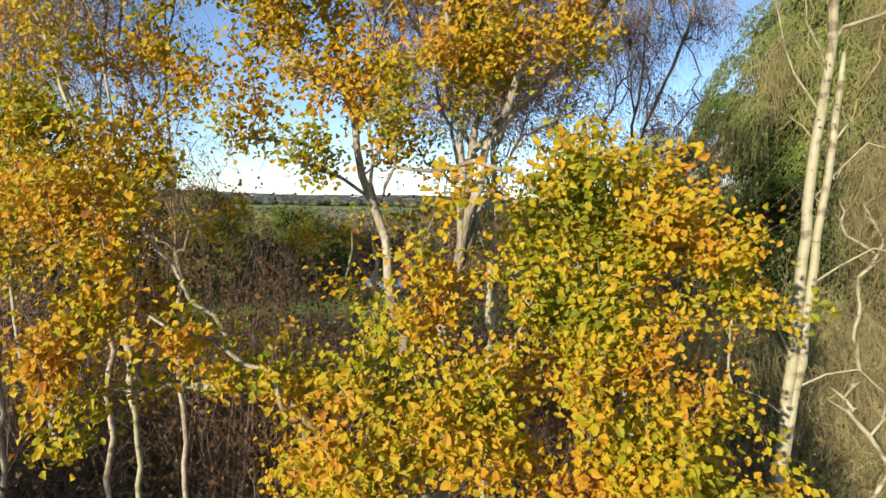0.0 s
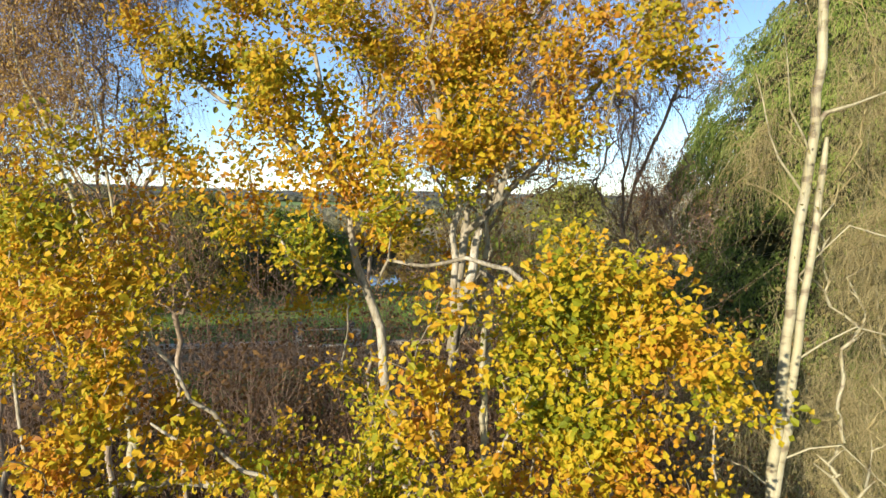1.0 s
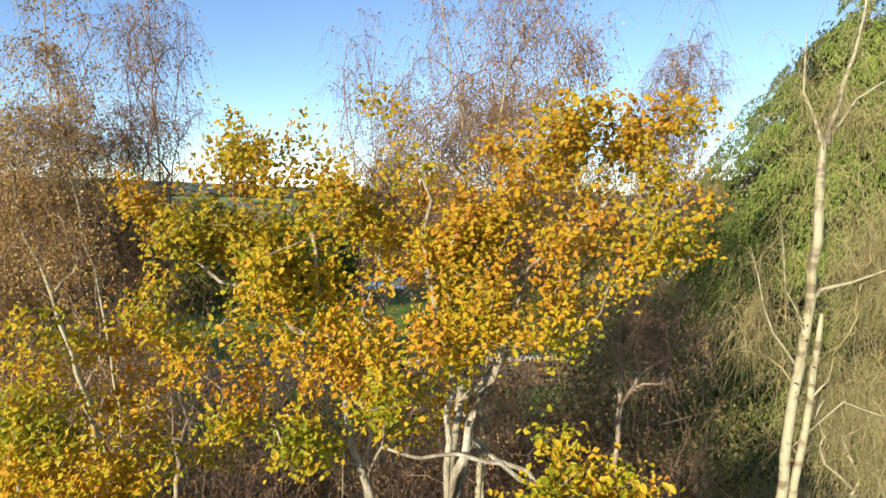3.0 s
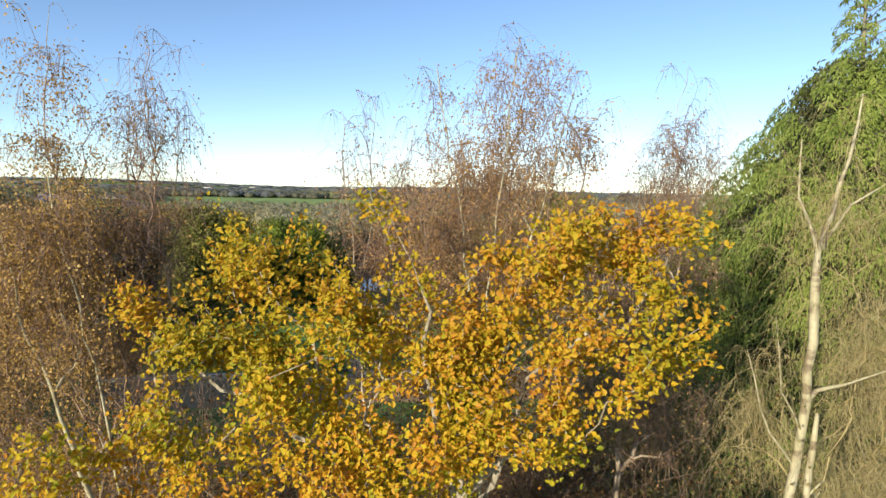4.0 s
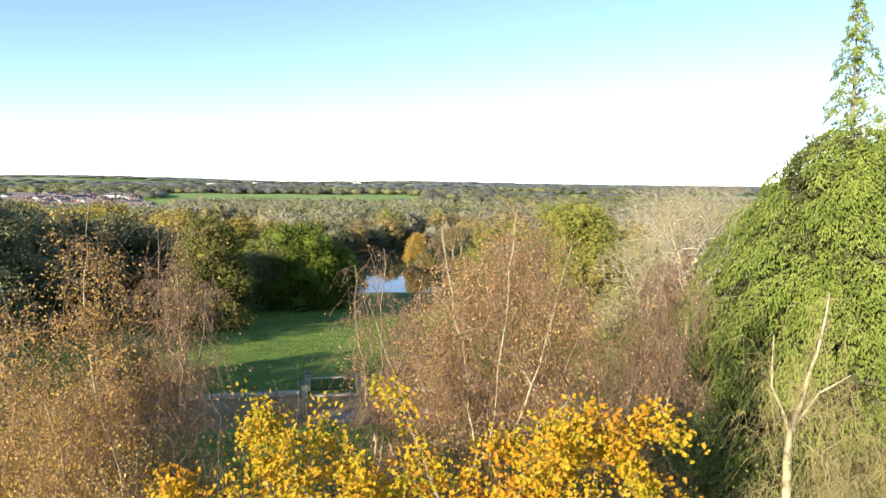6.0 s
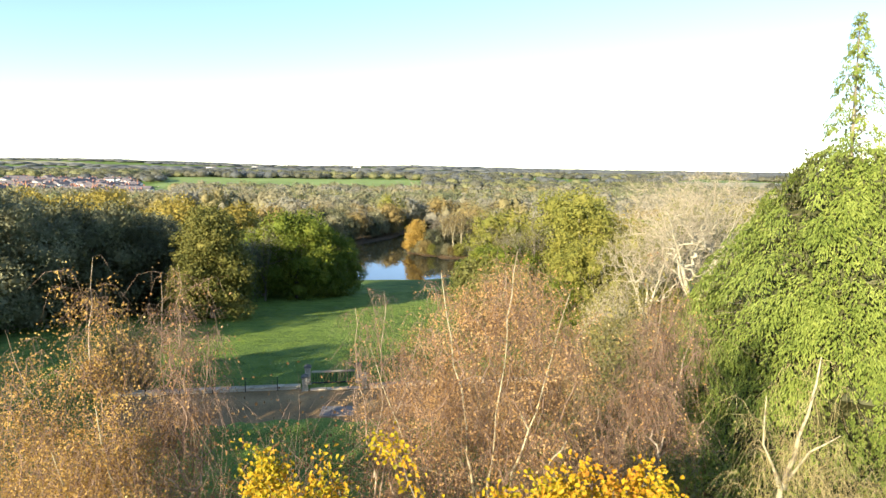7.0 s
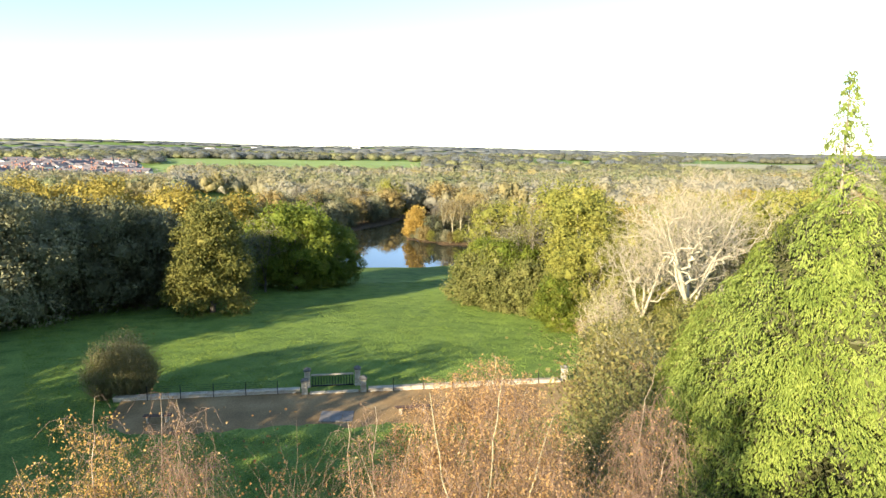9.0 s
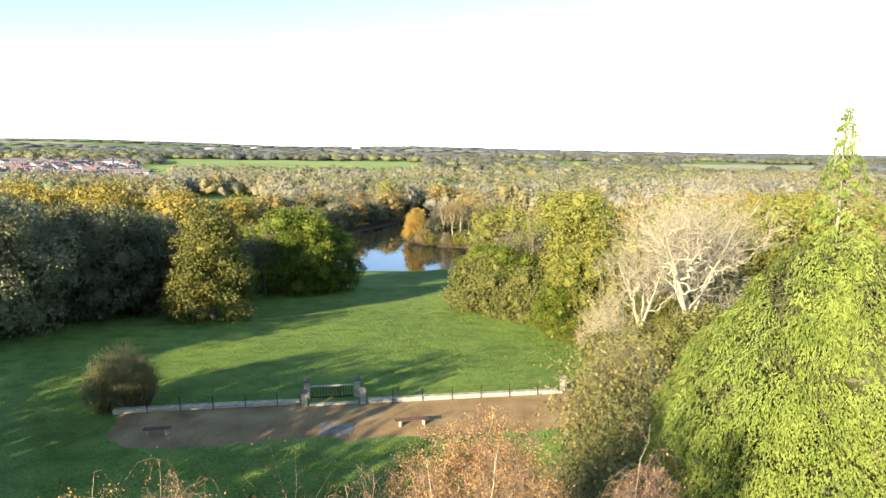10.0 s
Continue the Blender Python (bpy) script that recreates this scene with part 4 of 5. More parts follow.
# ---- trees further off ----
def crown_points(rng, lumps, count):
    """Points on the skins of overlapping lumps, with their outward ways; those deep inside are left out."""
    L = np.array(lumps, dtype=float)
    wgt = (L[:, 3] * L[:, 4]) / (L[:, 3] * L[:, 4]).sum()
    which = rng.choice(len(L), count * 2, p=wgt)
    d = rng.normal(size=(count * 2, 3))
    d /= np.linalg.norm(d, axis=1)[:, None]
    b = L[which]
    p = b[:, :3] + d * b[:, 3:6] * rng.uniform(0.72, 1.08, (count * 2, 1))
    inside = np.zeros(len(p), dtype=int)
    for l in L:
        inside += (((p - l[:3]) / l[3:6]) ** 2).sum(1) < 0.55
    ok = inside == 0
    return p[ok][:count], d[ok][:count]


def make_lumps(rng, w, z0, h, count, size, shape="round"):
    """Lumps set over a crown of radius w between z0 and h."""
    out = []
    for i in range(count):
        u = (i + 0.5) / count
        a = i * 2.4 + rng.uniform(-0.4, 0.4)
        if shape == "round":
            r = w * (np.sin(np.pi * (0.12 + 0.80 * u)) ** 0.7) * 0.78
        elif shape == "tall":
            r = w * (1 - u) ** 0.5 * 0.8
        else:
            r = w * np.sqrt(1 - u * u) * 0.8
        z = z0 + (h - z0) * (0.06 + 0.86 * u)
        s = size * rng.uniform(0.75, 1.25)
        out.append((np.cos(a) * r, np.sin(a) * r, z, s * 1.1, s * 1.1, s * 0.85))
    return out


def leafy_tree(name, label, seed, w, h, z0, mat, count, leaf_size, lumps=26, lump_size=None, shape="round", trunk_r=0.35, bark=None, hang=0.0, place=(0, 0, 0), category="tree", group="", per=3, core=1.0):
    """A tree further off: trunk, limbs into the crown, and a crown of lumps thick with leaves."""
    rng = np.random.default_rng(seed)
    tree = thing(name, place, label, category, group)
    L = make_lumps(rng, w, z0, h, lumps, lump_size or w * 0.36, shape)
    lines = [(np.array([(0, 0, -0.4), (0.1, 0, z0 * 0.7 + 0.3), (0, 0.1, z0 + (h - z0) * 0.35), (0.1, 0, z0 + (h - z0) * 0.7)], float), trunk_r * np.array([1.15, 0.85, 0.5, 0.15]))]
    for l in L[::2]:
        s = np.array([0, 0, z0 * 0.8 + (l[2] - z0) * 0.4])
        e = np.array(l[:3])
        lines.append((np.stack([s, (s + e) / 2 + np.array([0, 0, 0.1 * w]), e]), trunk_r * np.array([0.35, 0.22, 0.06])))
    wood_part("trunk", lines, 6, bark or M_BARK_FAR, tree, (0, 0, 0))
    small = []
    for l in L:
        for _ in range(9 if per > 2 else 3):
            q = rng.normal(size=3)
            q /= np.linalg.norm(q)
            q[2] = abs(q[2]) * 0.9 - 0.2
            k = rng.uniform(0.22, 0.42)
            small.append((l[0] + q[0] * l[3] * 0.85, l[1] + q[1] * l[4] * 0.85, l[2] + q[2] * l[5] * 0.85, l[3] * k * rng.uniform(0.7, 1.4), l[4] * k * rng.uniform(0.7, 1.4), l[5] * k * rng.uniform(0.55, 0.95)))
    p, d = crown_points(rng, L + small, int(count * 1.25))
    at = np.repeat(p, per, 0) + rng.normal(size=(len(p) * per, 3)) * leaf_size * 1.1
    v, f = leaves(rng, at, np.repeat(d, per, 0) + np.array([0, 0, -hang]), leaf_size * 1.35, "tuft", 0.35, 0.7, face=np.repeat(d, per, 0), rough=0.85)
    V, F = join([(v, f), cores(rng, L, 0.52 * core, 8 if per > 2 else 7, 5 if per > 2 else 4), cores(rng, small, 0.42 * core, 6 if per > 2 else 5, 4)])
    part("crown", build("crown", V, F, mat, smooth=np.arange(sum(len(q) for q in F)) >= len(f)), mat, tree)
    return tree


def bare_tree(name, label, seed, w, h, z0, n, bark, twig_mat, tip=0.012, twigs=5, twig_len=0.9, place=(0, 0, 0), group="", power=0.5, haze=None, n_leaf=0, leaf_size=0.12, lift=0.5):
    """A leafless tree: forking limbs and a haze of twigs."""
    rng = np.random.default_rng(seed)
    tree = thing(name, place, label, "tree", group)
    c = (z0 + h) / 2
    targets = in_blobs(rng, [(0, 0, c, w, w, (h - z0) / 2, 1), (0, 0, c + (h - z0) * 0.2, w * 0.7, w * 0.7, (h - z0) * 0.3, 0.6)], n, 0.8)
    targets = targets[targets[:, 2] > z0 + lift * np.hypot(targets[:, 0], targets[:, 1])]
    k = 5
    limbs = [[(0, 0, -0.3), (0.1, 0, z0 * 0.5), (0, 0.1, z0 * 0.95)]]
    for i in range(k):
        a = i * 2 * np.pi / k + rng.uniform(-0.4, 0.4)
        limbs.append([(0, 0.1, z0 * (0.75 + 0.05 * i)), (np.cos(a) * w * 0.25, np.sin(a) * w * 0.25, z0 + (c - z0) * 0.7), (np.cos(a) * w * 0.5, np.sin(a) * w * 0.5, c + (h - c) * 0.5)])
    chains, tips, before = grow(rng, limbs, targets, w * 0.12, tip, power, 0.08, 1.2)
    hair = []
    for p in tips:
        for _ in range(twigs):
            q = p + (rng.normal(size=3) * 0.5 + np.array([p[0] / w * 0.5, p[1] / w * 0.5, 0.5])) * twig_len * rng.uniform(0.5, 1.2)
            hair.append((np.stack([p, (p + q) / 2 + rng.normal(size=3) * 0.08 * twig_len, q]), np.array([0.8, 0.6, 0.35]) * tip))
    big, thin = split_wood(chains, tip * 4)
    wood_part("trunk", big, 6, bark, tree, (0, 0, 0))
    wood_part("twig_growth", thin + hair, 3, twig_mat, tree, (0, 0, 0), kind="stuff")
    if n_leaf:
        pts = np.concatenate([l[0][1:] for l in hair])
        at = pts[rng.integers(0, len(pts), n_leaf)] + rng.normal(size=(n_leaf, 3)) * leaf_size
        v, f = leaves(rng, at, np.tile([0, 0, -0.2], (n_leaf, 1)), leaf_size, "tri", 0.4, 0.8)
        part("foliage", build("foliage", v, f, haze), haze, tree, "", "stuff")
    return tree


def put_copy(src, x, y, scale, turn, z=None, label=""):
    ob = copy_thing(src, pose(x, y, ground_at(x, y) if z is None else z, 0, 0, turn))
    ob.matrix_basis = pose(x, y, ground_at(x, y) if z is None else z, 0, 0, turn) @ Matrix.Diagonal((scale[0], scale[0], scale[1], 1)) if isinstance(scale, tuple) else pose(x, y, ground_at(x, y) if z is None else z, 0, 0, turn) @ Matrix.Scale(scale, 4)
    if label:
        ob["label"] = label
    return ob


# ---- near trees ----
yellow_oak()
near_birches()
conifer()
# a brown thicket stands behind them
for k, (x, y, w, h) in enumerate([(1.6, 10.5, 2.0, 9.2), (-1.2, 10.8, 2.0, 8.4), (-4.0, 9.6, 2.0, 8.8), (-6.6, 10.2, 2.2, 9.0), (3.2, 8.6, 1.6, 8.6), (-0.2, 8.6, 1.6, 7.8), (-2.6, 8.4, 1.5, 7.8), (-5.4, 7.8, 1.6, 8.6), (-8.6, 12.5, 2.2, 7.5), (2.4, 13.5, 2.0, 8.0), (0.5, 12.6, 1.8, 8.8), (-3.2, 12.4, 1.8, 8.4)]):
    bare_shrub((x, y, 0), w, h, 41 + k * 100, "tall bare brown thicket shrub of upright twigs and dry leaves", n=220, n_leaf=8200, leaf=M_THICKET, size=0.07, tip=0.0035, group="thicket")
bare_shrub((4.4, 11.5, 0), 2.2, 8.8, 243, "dull olive willow shrub among brown thicket", M_WILLOW_TWIG, M_OLIVE, 220, 9000, size=0.085, tip=0.0035)
bare_shrub((6.0, 9.0, 0), 1.7, 8.8, 240, "olive twiggy thicket shrub below a cypress", M_OLIVE_TWIG, M_OLIVE, 220, 4200, size=0.06, tip=0.003)
bare_shrub((5.0, 15.5, 0), 1.8, 8.3, 241, "dark olive willow shrub of upright twigs", M_WILLOW_TWIG, M_SHRUB, 260, 15000, size=0.115, tip=0.004)
bare_shrub((6.9, 20.5, 0), 1.8, 7.6, 242, "dark olive willow shrub with thin leaves", M_WILLOW_TWIG, M_SHRUB, 260, 14000, size=0.13, tip=0.005)
bare_shrub((7.6, 24.0, 0), 2.2, 9.3, 44, "grey-green willow shrub with upright pale twigs", M_WILLOW_TWIG, M_OLIVE, 330, 12000, size=0.15, tip=0.006)
bare_shrub((6.2, 18.5, 0), 1.5, 6.2, 45, "dark green willow shrub beside a cypress", M_WILLOW_TWIG, M_SHRUB, 240, 8000, size=0.10, tip=0.004)
bare_shrub((-19.4, 35.7, 0), 1.55, 4.3, 46, "round dull olive willow bush at the end of a low wall", M_WILLOW_TWIG, M_OLIVE, 460, 3200, size=0.09, tip=0.006)
bare_shrub((-20.6, 35.2, 0), 1.25, 3.5, 146, "lower olive willow bush beside a taller one", M_WILLOW_TWIG, M_HEDGE, 300, 2200, size=0.09, tip=0.006)
bare_shrub((-18.5, 36.1, 0), 1.1, 3.2, 147, "lower olive willow bush beside a low wall", M_WILLOW_TWIG, M_OLIVE, 260, 1700, size=0.09, tip=0.006)
bare_shrub((9.8, 30.0, 0), 2.2, 7.4, 47, "pale olive willow shrub with bleached twigs", M_PALEBARK, M_OLIVE, 260, 3600, size=0.12, tip=0.006)
bare_shrub((13.3, 51.5, ground_at(13.3, 51.5)), 1.5, 2.3, 48, "low brown bracken clump at the meadow edge", M_TWIG, M_RUSSET, 160, 1500, size=0.15, tip=0.006)

# ---- trees round the meadow ----
oak_a = leafy_tree("oak_tree", "spreading oak with dark green leaves, sunlit on top", 51, 6.5, 13.0, 0.0, M_GREEN, 6500, 0.21, 22, 2.4, place=(-22.5, 92, ground_at(-22.5, 92)))
oak_b = leafy_tree("oak_tree", "large dark green oak in shade at the meadow edge", 52, 6.8, 13.0, 0.6, M_DARK, 6500, 0.22, 22, 2.5, place=(-57, 62.0, ground_at(-57, 62.0)))
leafy_tree("oak_tree", "broad grey-green oak catching the sun on one side, leaf colour lightened for it", 174, 7.2, 13.2, 0.4, M_LITOAK, 8000, 0.20, 24, 2.5, place=(-42.5, 55.5, ground_at(-42.5, 55.5)))
willow = leafy_tree("willow_tree", "tall weeping willow turning olive yellow", 53, 4.2, 12.4, 0.5, leaf_mat("willow_leaf", [(0.0, (0.07, 0.08, 0.02)), (0.5, (0.145, 0.145, 0.034)), (1.0, (0.25, 0.225, 0.055))], 0.5, 0.25, relief=2.2), 6500, 0.18, 34, 1.5, "tall", hang=1.2, place=(-25.2, 65, ground_at(-25.2, 65)))
yellow_a = leafy_tree("maple_tree", "maple with golden yellow autumn crown", 54, 6.0, 13.5, 2.0, M_YELLOW, 2800, 0.28, 30, 2.1, place=(-56, 116, ground_at(-56, 116)))
green_y = leafy_tree("oak_tree", "oak with yellow-green autumn crown", 55, 6.0, 15.0, 1.5, M_LIME, 3600, 0.21, 24, 2.2, place=(17.5, 82, ground_at(17.5, 82)))
leafy_tree("maple_tree", "small bright orange tree at the water's edge", 58, 3.0, 9.0, 0.0, M_ORANGE, 2600, 0.30, 22, 1.3, "tall", place=(-7.6, 180, ground_at(-7.6, 180)))
dead = bare_tree("ash_tree", "large bare ash with bleached pale limbs", 61, 6.6, 14.4, 4.6, 950, M_PALEBARK, M_STRAW, 0.012, 4, 1.0, power=0.45, lift=0.95, place=(18.1, 43.0, ground_at(18.1, 43.0)))
grey_a = bare_tree("poplar_tree", "bare grey-brown tree with a haze of fine twigs", 62, 4.0, 12.0, 3.0, 150, M_BARK_FAR, M_GREYWOOD, 0.014, 6, 1.1, place=(10.8, 74, ground_at(10.8, 74)), haze=M_PALE, n_leaf=900, leaf_size=0.25)
bleached = bare_shrub((13.9, 47.0, ground_at(13.9, 47.0)), 3.0, 6.6, 63, "bleached many-stemmed willow with upright pale twigs", M_STRAW, M_STRAWLEAF, 120, 800, "willow_tree", 0.009, 0.14)
silver = bare_tree("birch_tree", "slim birch with white trunk at the lakeside", 64, 2.6, 12.5, 4.5, 110, M_BIRCH, M_GREYWOOD, 0.018, 4, 1.0, place=(3.0, 177, ground_at(3.0, 177)), haze=M_RUSSET, n_leaf=900, leaf_size=0.3)

# lighter-built kinds for the wood further back
yellow_s = leafy_tree("maple_tree", "golden yellow tree in the wood", 154, 6.0, 13.5, 1.0, M_YELLOW, 1200, 0.42, 18, 2.6, per=2, place=(40, 140, ground_at(40, 140)))
green_s = leafy_tree("oak_tree", "yellow-green oak in the wood", 155, 6.0, 13.5, 1.0, M_LIME, 1200, 0.42, 18, 2.6, per=2, place=(52, 132, ground_at(52, 132)))
oak_s = leafy_tree("oak_tree", "dull green oak in the wood", 151, 6.2, 13.0, 1.0, M_GREEN, 1200, 0.42, 18, 2.6, per=2, place=(62, 150, ground_at(62, 150)))
dark_s = leafy_tree("oak_tree", "dark evergreen oak near the lake", 152, 6.2, 13.0, 0.6, M_DARK, 1500, 0.38, 18, 2.5, per=2, place=(-3.0, 179.5, ground_at(-3.0, 179.5)))
shade_s = leafy_tree("oak_tree", "dense dark oak beside the meadow", 158, 6.4, 13.0, 0.6, M_DARK, 2200, 0.9, 20, 2.6, place=(-52, 40, ground_at(-52, 40)), per=1)
shade_s.matrix_basis = shade_s.matrix_basis @ Matrix.Scale(0.8, 4)
dark_s.matrix_basis = dark_s.matrix_basis @ Matrix.Scale(0.5, 4)
russet_s = leafy_tree("oak_tree", "russet brown oak in the wood", 156, 5.6, 12.5, 1.0, M_RUSSET, 1200, 0.40, 18, 2.4, per=2, place=(35, 155, ground_at(35, 155)))
pale_s = leafy_tree("willow_tree", "pale grey-green willow in the wood", 157, 5.2, 11.5, 0.8, M_PALE, 1200, 0.40, 18, 2.1, "tall", per=2, place=(-38, 232, ground_at(-38, 232)))
grey_s = bare_tree("poplar_tree", "bare grey-brown tree in the wood", 162, 4.4, 12.0, 2.5, 70, M_BARK_FAR, M_GREYWOOD, 0.03, 3, 1.3, place=(46, 165, ground_at(46, 165)), haze=M_GREYWOOD, n_leaf=1300, leaf_size=0.5)
rng = np.random.default_rng(70)
# dark wood on the shaded side
for x, y, s in [(-39.5, 66, 0.92), (-33.5, 71, 0.82)]:
    put_copy(oak_b, x, y, s, rng.uniform(0, 360))
for x, y, s in [(-47, 70, 1.0), (-38, 76, 0.9), (-31.5, 74, 0.78), (-54, 61, 1.0), (-30, 82, 0.72)]:
    put_copy(dark_s, x, y, s, rng.uniform(0, 360))
for x, y, s in [(-28.5, 95, 0.8), (-18.4, 97, 0.78)]:
    put_copy(oak_a, x, y, s, rng.uniform(0, 360))
put_copy(grey_a, -25.5, 86, 0.9, 40)
# golden trees behind it
for x, y, s in [(-49, 113, 1.18), (-68, 118, 1.3), (-76, 112, 1.22), (-60, 106, 1.1), (-42, 120, 1.15), (-85, 122, 1.3)]:
    put_copy(yellow_a, x, y, s, rng.uniform(0, 360))
# the group on the sunny side
for src, x, y, s in [(green_y, 13.6, 78, 0.72), (green_y, 21.5, 90, 0.95), (green_y, 9.0, 92, 0.85), (oak_a, 8.2, 74, 0.62), (oak_a, 5.8, 82, 0.60), (oak_s, 16.0, 70, 0.42),
                     (oak_s, 12.0, 69, 0.40), (oak_s, 9.2, 70.0, 0.38), (grey_a, 13.8, 84, 1.0), (grey_a, 7.8, 88, 0.9), (grey_a, 10.0, 76.5, 0.72), (oak_b, 19.2, 71, 0.5), (green_y, 24, 80, 0.7)]:
    put_copy(src, x, y, s, rng.uniform(0, 360))
ivy_shrub_spots = [(16.6, 41.2, 0.8), (18.6, 41.0, 1.0), (14.6, 43.5, 0.75), (20.4, 42.0, 1.0), (12.6, 44.5, 0.6)]
hedge = leafy_tree("hawthorn_shrub", "rounded olive-green hawthorn at the meadow edge", 171, 2.5, 5.0, 0.0, M_HEDGE, 1700, 0.15, 16, 1.0, trunk_r=0.12, place=(5.0, 71.5, ground_at(5.0, 71.5)), category="shrub")
for x, y, s in [(6.6, 69.0, 0.95), (8.4, 67.0, 0.85), (10.0, 65.4, 1.05), (11.6, 63.9, 0.9), (13.0, 62.6, 1.0), (4.4, 75.0, 1.35), (7.0, 73.5, 1.3), (9.6, 70.0, 1.2)] + ivy_shrub_spots:
    put_copy(hedge, x, y, (s * rng.uniform(0.9, 1.1), s * rng.uniform(0.85, 1.15)), rng.uniform(0, 360))
leafy_tree("oak_tree", "tall narrow oak with a pale trunk and yellow-green crown", 172, 3.1, 13.2, 3.0, M_LIME, 3600, 0.17, 30, 1.15, trunk_r=0.36, bark=M_PALEBARK, place=(14.6, 63.6, ground_at(14.6, 63.6)))
leafy_tree("holly_tree", "small dark green holly under an oak", 173, 1.5, 5.4, 0.0, M_GREEN, 1500, 0.13, 14, 0.7, trunk_r=0.12, place=(14.2, 61.6, ground_at(14.2, 61.6)))
for x, y, s in [(20.5, 46, 0.95), (13.0, 50.3, 0.42), (24.5, 52, 1.0), (15.0, 52, 0.8), (28.5, 47, 0.9)]:
    put_copy(bleached, x, y, s, rng.uniform(0, 360))
put_copy(dead, 23.0, 55, 0.92, 130)
put_copy(dead, 16.0, 46.5, 0.7, 75)
for src, x, y, s in [(green_y, 14.2, 57, 0.6), (pale_s, 19.0, 51, 0.62), (green_y, 20.5, 61, 0.62), (oak_a, 11.6, 56.5, 0.4), (pale_s, 26.5, 57, 0.8), (green_y, 17.4, 48.5, 0.36)]:
    put_copy(src, x, y, s, rng.uniform(0, 360))
for x, y, s in [(27, 62, 0.8), (33, 56, 0.85), (31, 72, 0.9), (38, 66, 0.9)]:
    put_copy(green_y, x, y, s, rng.uniform(0, 360))
# the spit in the lake and its shores
for x, y, s in [(0.5, 180, 0.9), (5.5, 176, 1.0), (8.0, 180, 0.95), (10.5, 177, 0.9), (1.8, 184, 0.8), (13.0, 182, 1.0)]:
    put_copy(silver, x, y, s, rng.uniform(0, 360))
for src, x, y, s in [(pale_s, 0.0, 188, 0.6), (russet_s, 4.0, 192, 0.7), (pale_s, 9.0, 190, 0.75), (grey_s, -1.5, 196, 0.7), (pale_s, 13.5, 193, 0.85), (grey_s, 7.0, 197, 0.8), (pale_s, 2.5, 200, 0.75), (russet_s, 11.5, 201, 0.8), (green_s, 17.0, 188, 0.7), (grey_s, 15.5, 181, 0.7)]:
    put_copy(src, x, y, s, rng.uniform(0, 360))
for x, y, s in [(4.5, 186, 0.6), (12.0, 187, 0.7)]:
    put_copy(dark_s, x, y, s, rng.uniform(0, 360))
for src, x, y, s in [(pale_s, -46, 226, 0.9), (dark_s, -26.5, 236, 0.62), (dark_s, -33, 233, 0.5), (russet_s, -36, 246, 0.8), (dark_s, -21, 250, 0.7), (pale_s, -52, 215, 0.8), (grey_s, -44, 240, 0.9),
                     (russet_s, -58, 205, 0.9), (grey_s, -55, 230, 1.0), (dark_s, -50, 205, 0.6), (grey_s, -14, 262, 0.9), (pale_s, -5, 266, 0.9), (russet_s, 8, 262, 0.8), (pale_s, 16, 240, 0.9), (dark_s, -40, 222, 0.75), (grey_s, -33, 226, 0.8), (dark_s, -48, 214, 0.8), (russet_s, -29, 243, 0.7), (dark_s, -58, 218, 0.8), (grey_s, -24, 246, 0.8), (oak_s, -16, 256, 0.6), (dark_s, -62, 196, 0.7)]:
    put_copy(src, x, y, s, rng.uniform(0, 360))
for k, (x, y) in enumerate([(-38, 184), (-36, 191), (-33.5, 197), (-31, 202), (-28.5, 207), (-26, 212), (-23.5, 216), (-22, 222), (-20, 229), (-18, 237), (-16, 246)]):
    put_copy([grey_s, dark_s, pale_s, dark_s, russet_s][k % 5], x - 2.0, y, [0.85, 0.62, 0.78, 0.7, 0.75][k % 5], rng.uniform(0, 360))
for k in range(13):
    x = -8.5 + 1.9 * k + rng.uniform(-0.4, 0.4)
    put_copy([dark_s, pale_s, russet_s, green_s][k % 4], x, np.interp(x, [-9, -4, 4, 16], [180, 173.5, 170.5, 171]), rng.uniform(0.2, 0.34), rng.uniform(0, 360))
# the wood beyond the group, tree by tree
kinds = [green_s, yellow_s, russet_s, pale_s, grey_s, oak_s, pale_s, green_s, russet_s]
count = 0
while count < 105:
    y = rng.uniform(95, 265)
    x = rng.uniform(-0.1, 0.80) * y
    if x < 20 + 0.0 * y and y < 200 or lake_depth(x, y) > -0.15 or (y < 110 and x < 28):
        continue
    if x > 0.62 * y and y < 60:
        continue
    put_copy(kinds[rng.integers(0, len(kinds))], x, y, rng.uniform(0.75, 1.0), rng.uniform(0, 360))
    count += 1
count = 0
while count < 46:
    y = rng.uniform(150, 300)
    x = -rng.uniform(0.14, 0.72) * y
    if lake_depth(x, y) > -0.3 or (-0.45 < x / y < -0.27 and y > 205) or (y < 210 and x > -58):
        continue
    put_copy(kinds[rng.integers(0, len(kinds))], x, y, rng.uniform(0.55, 0.85), rng.uniform(0, 360))
    count += 1
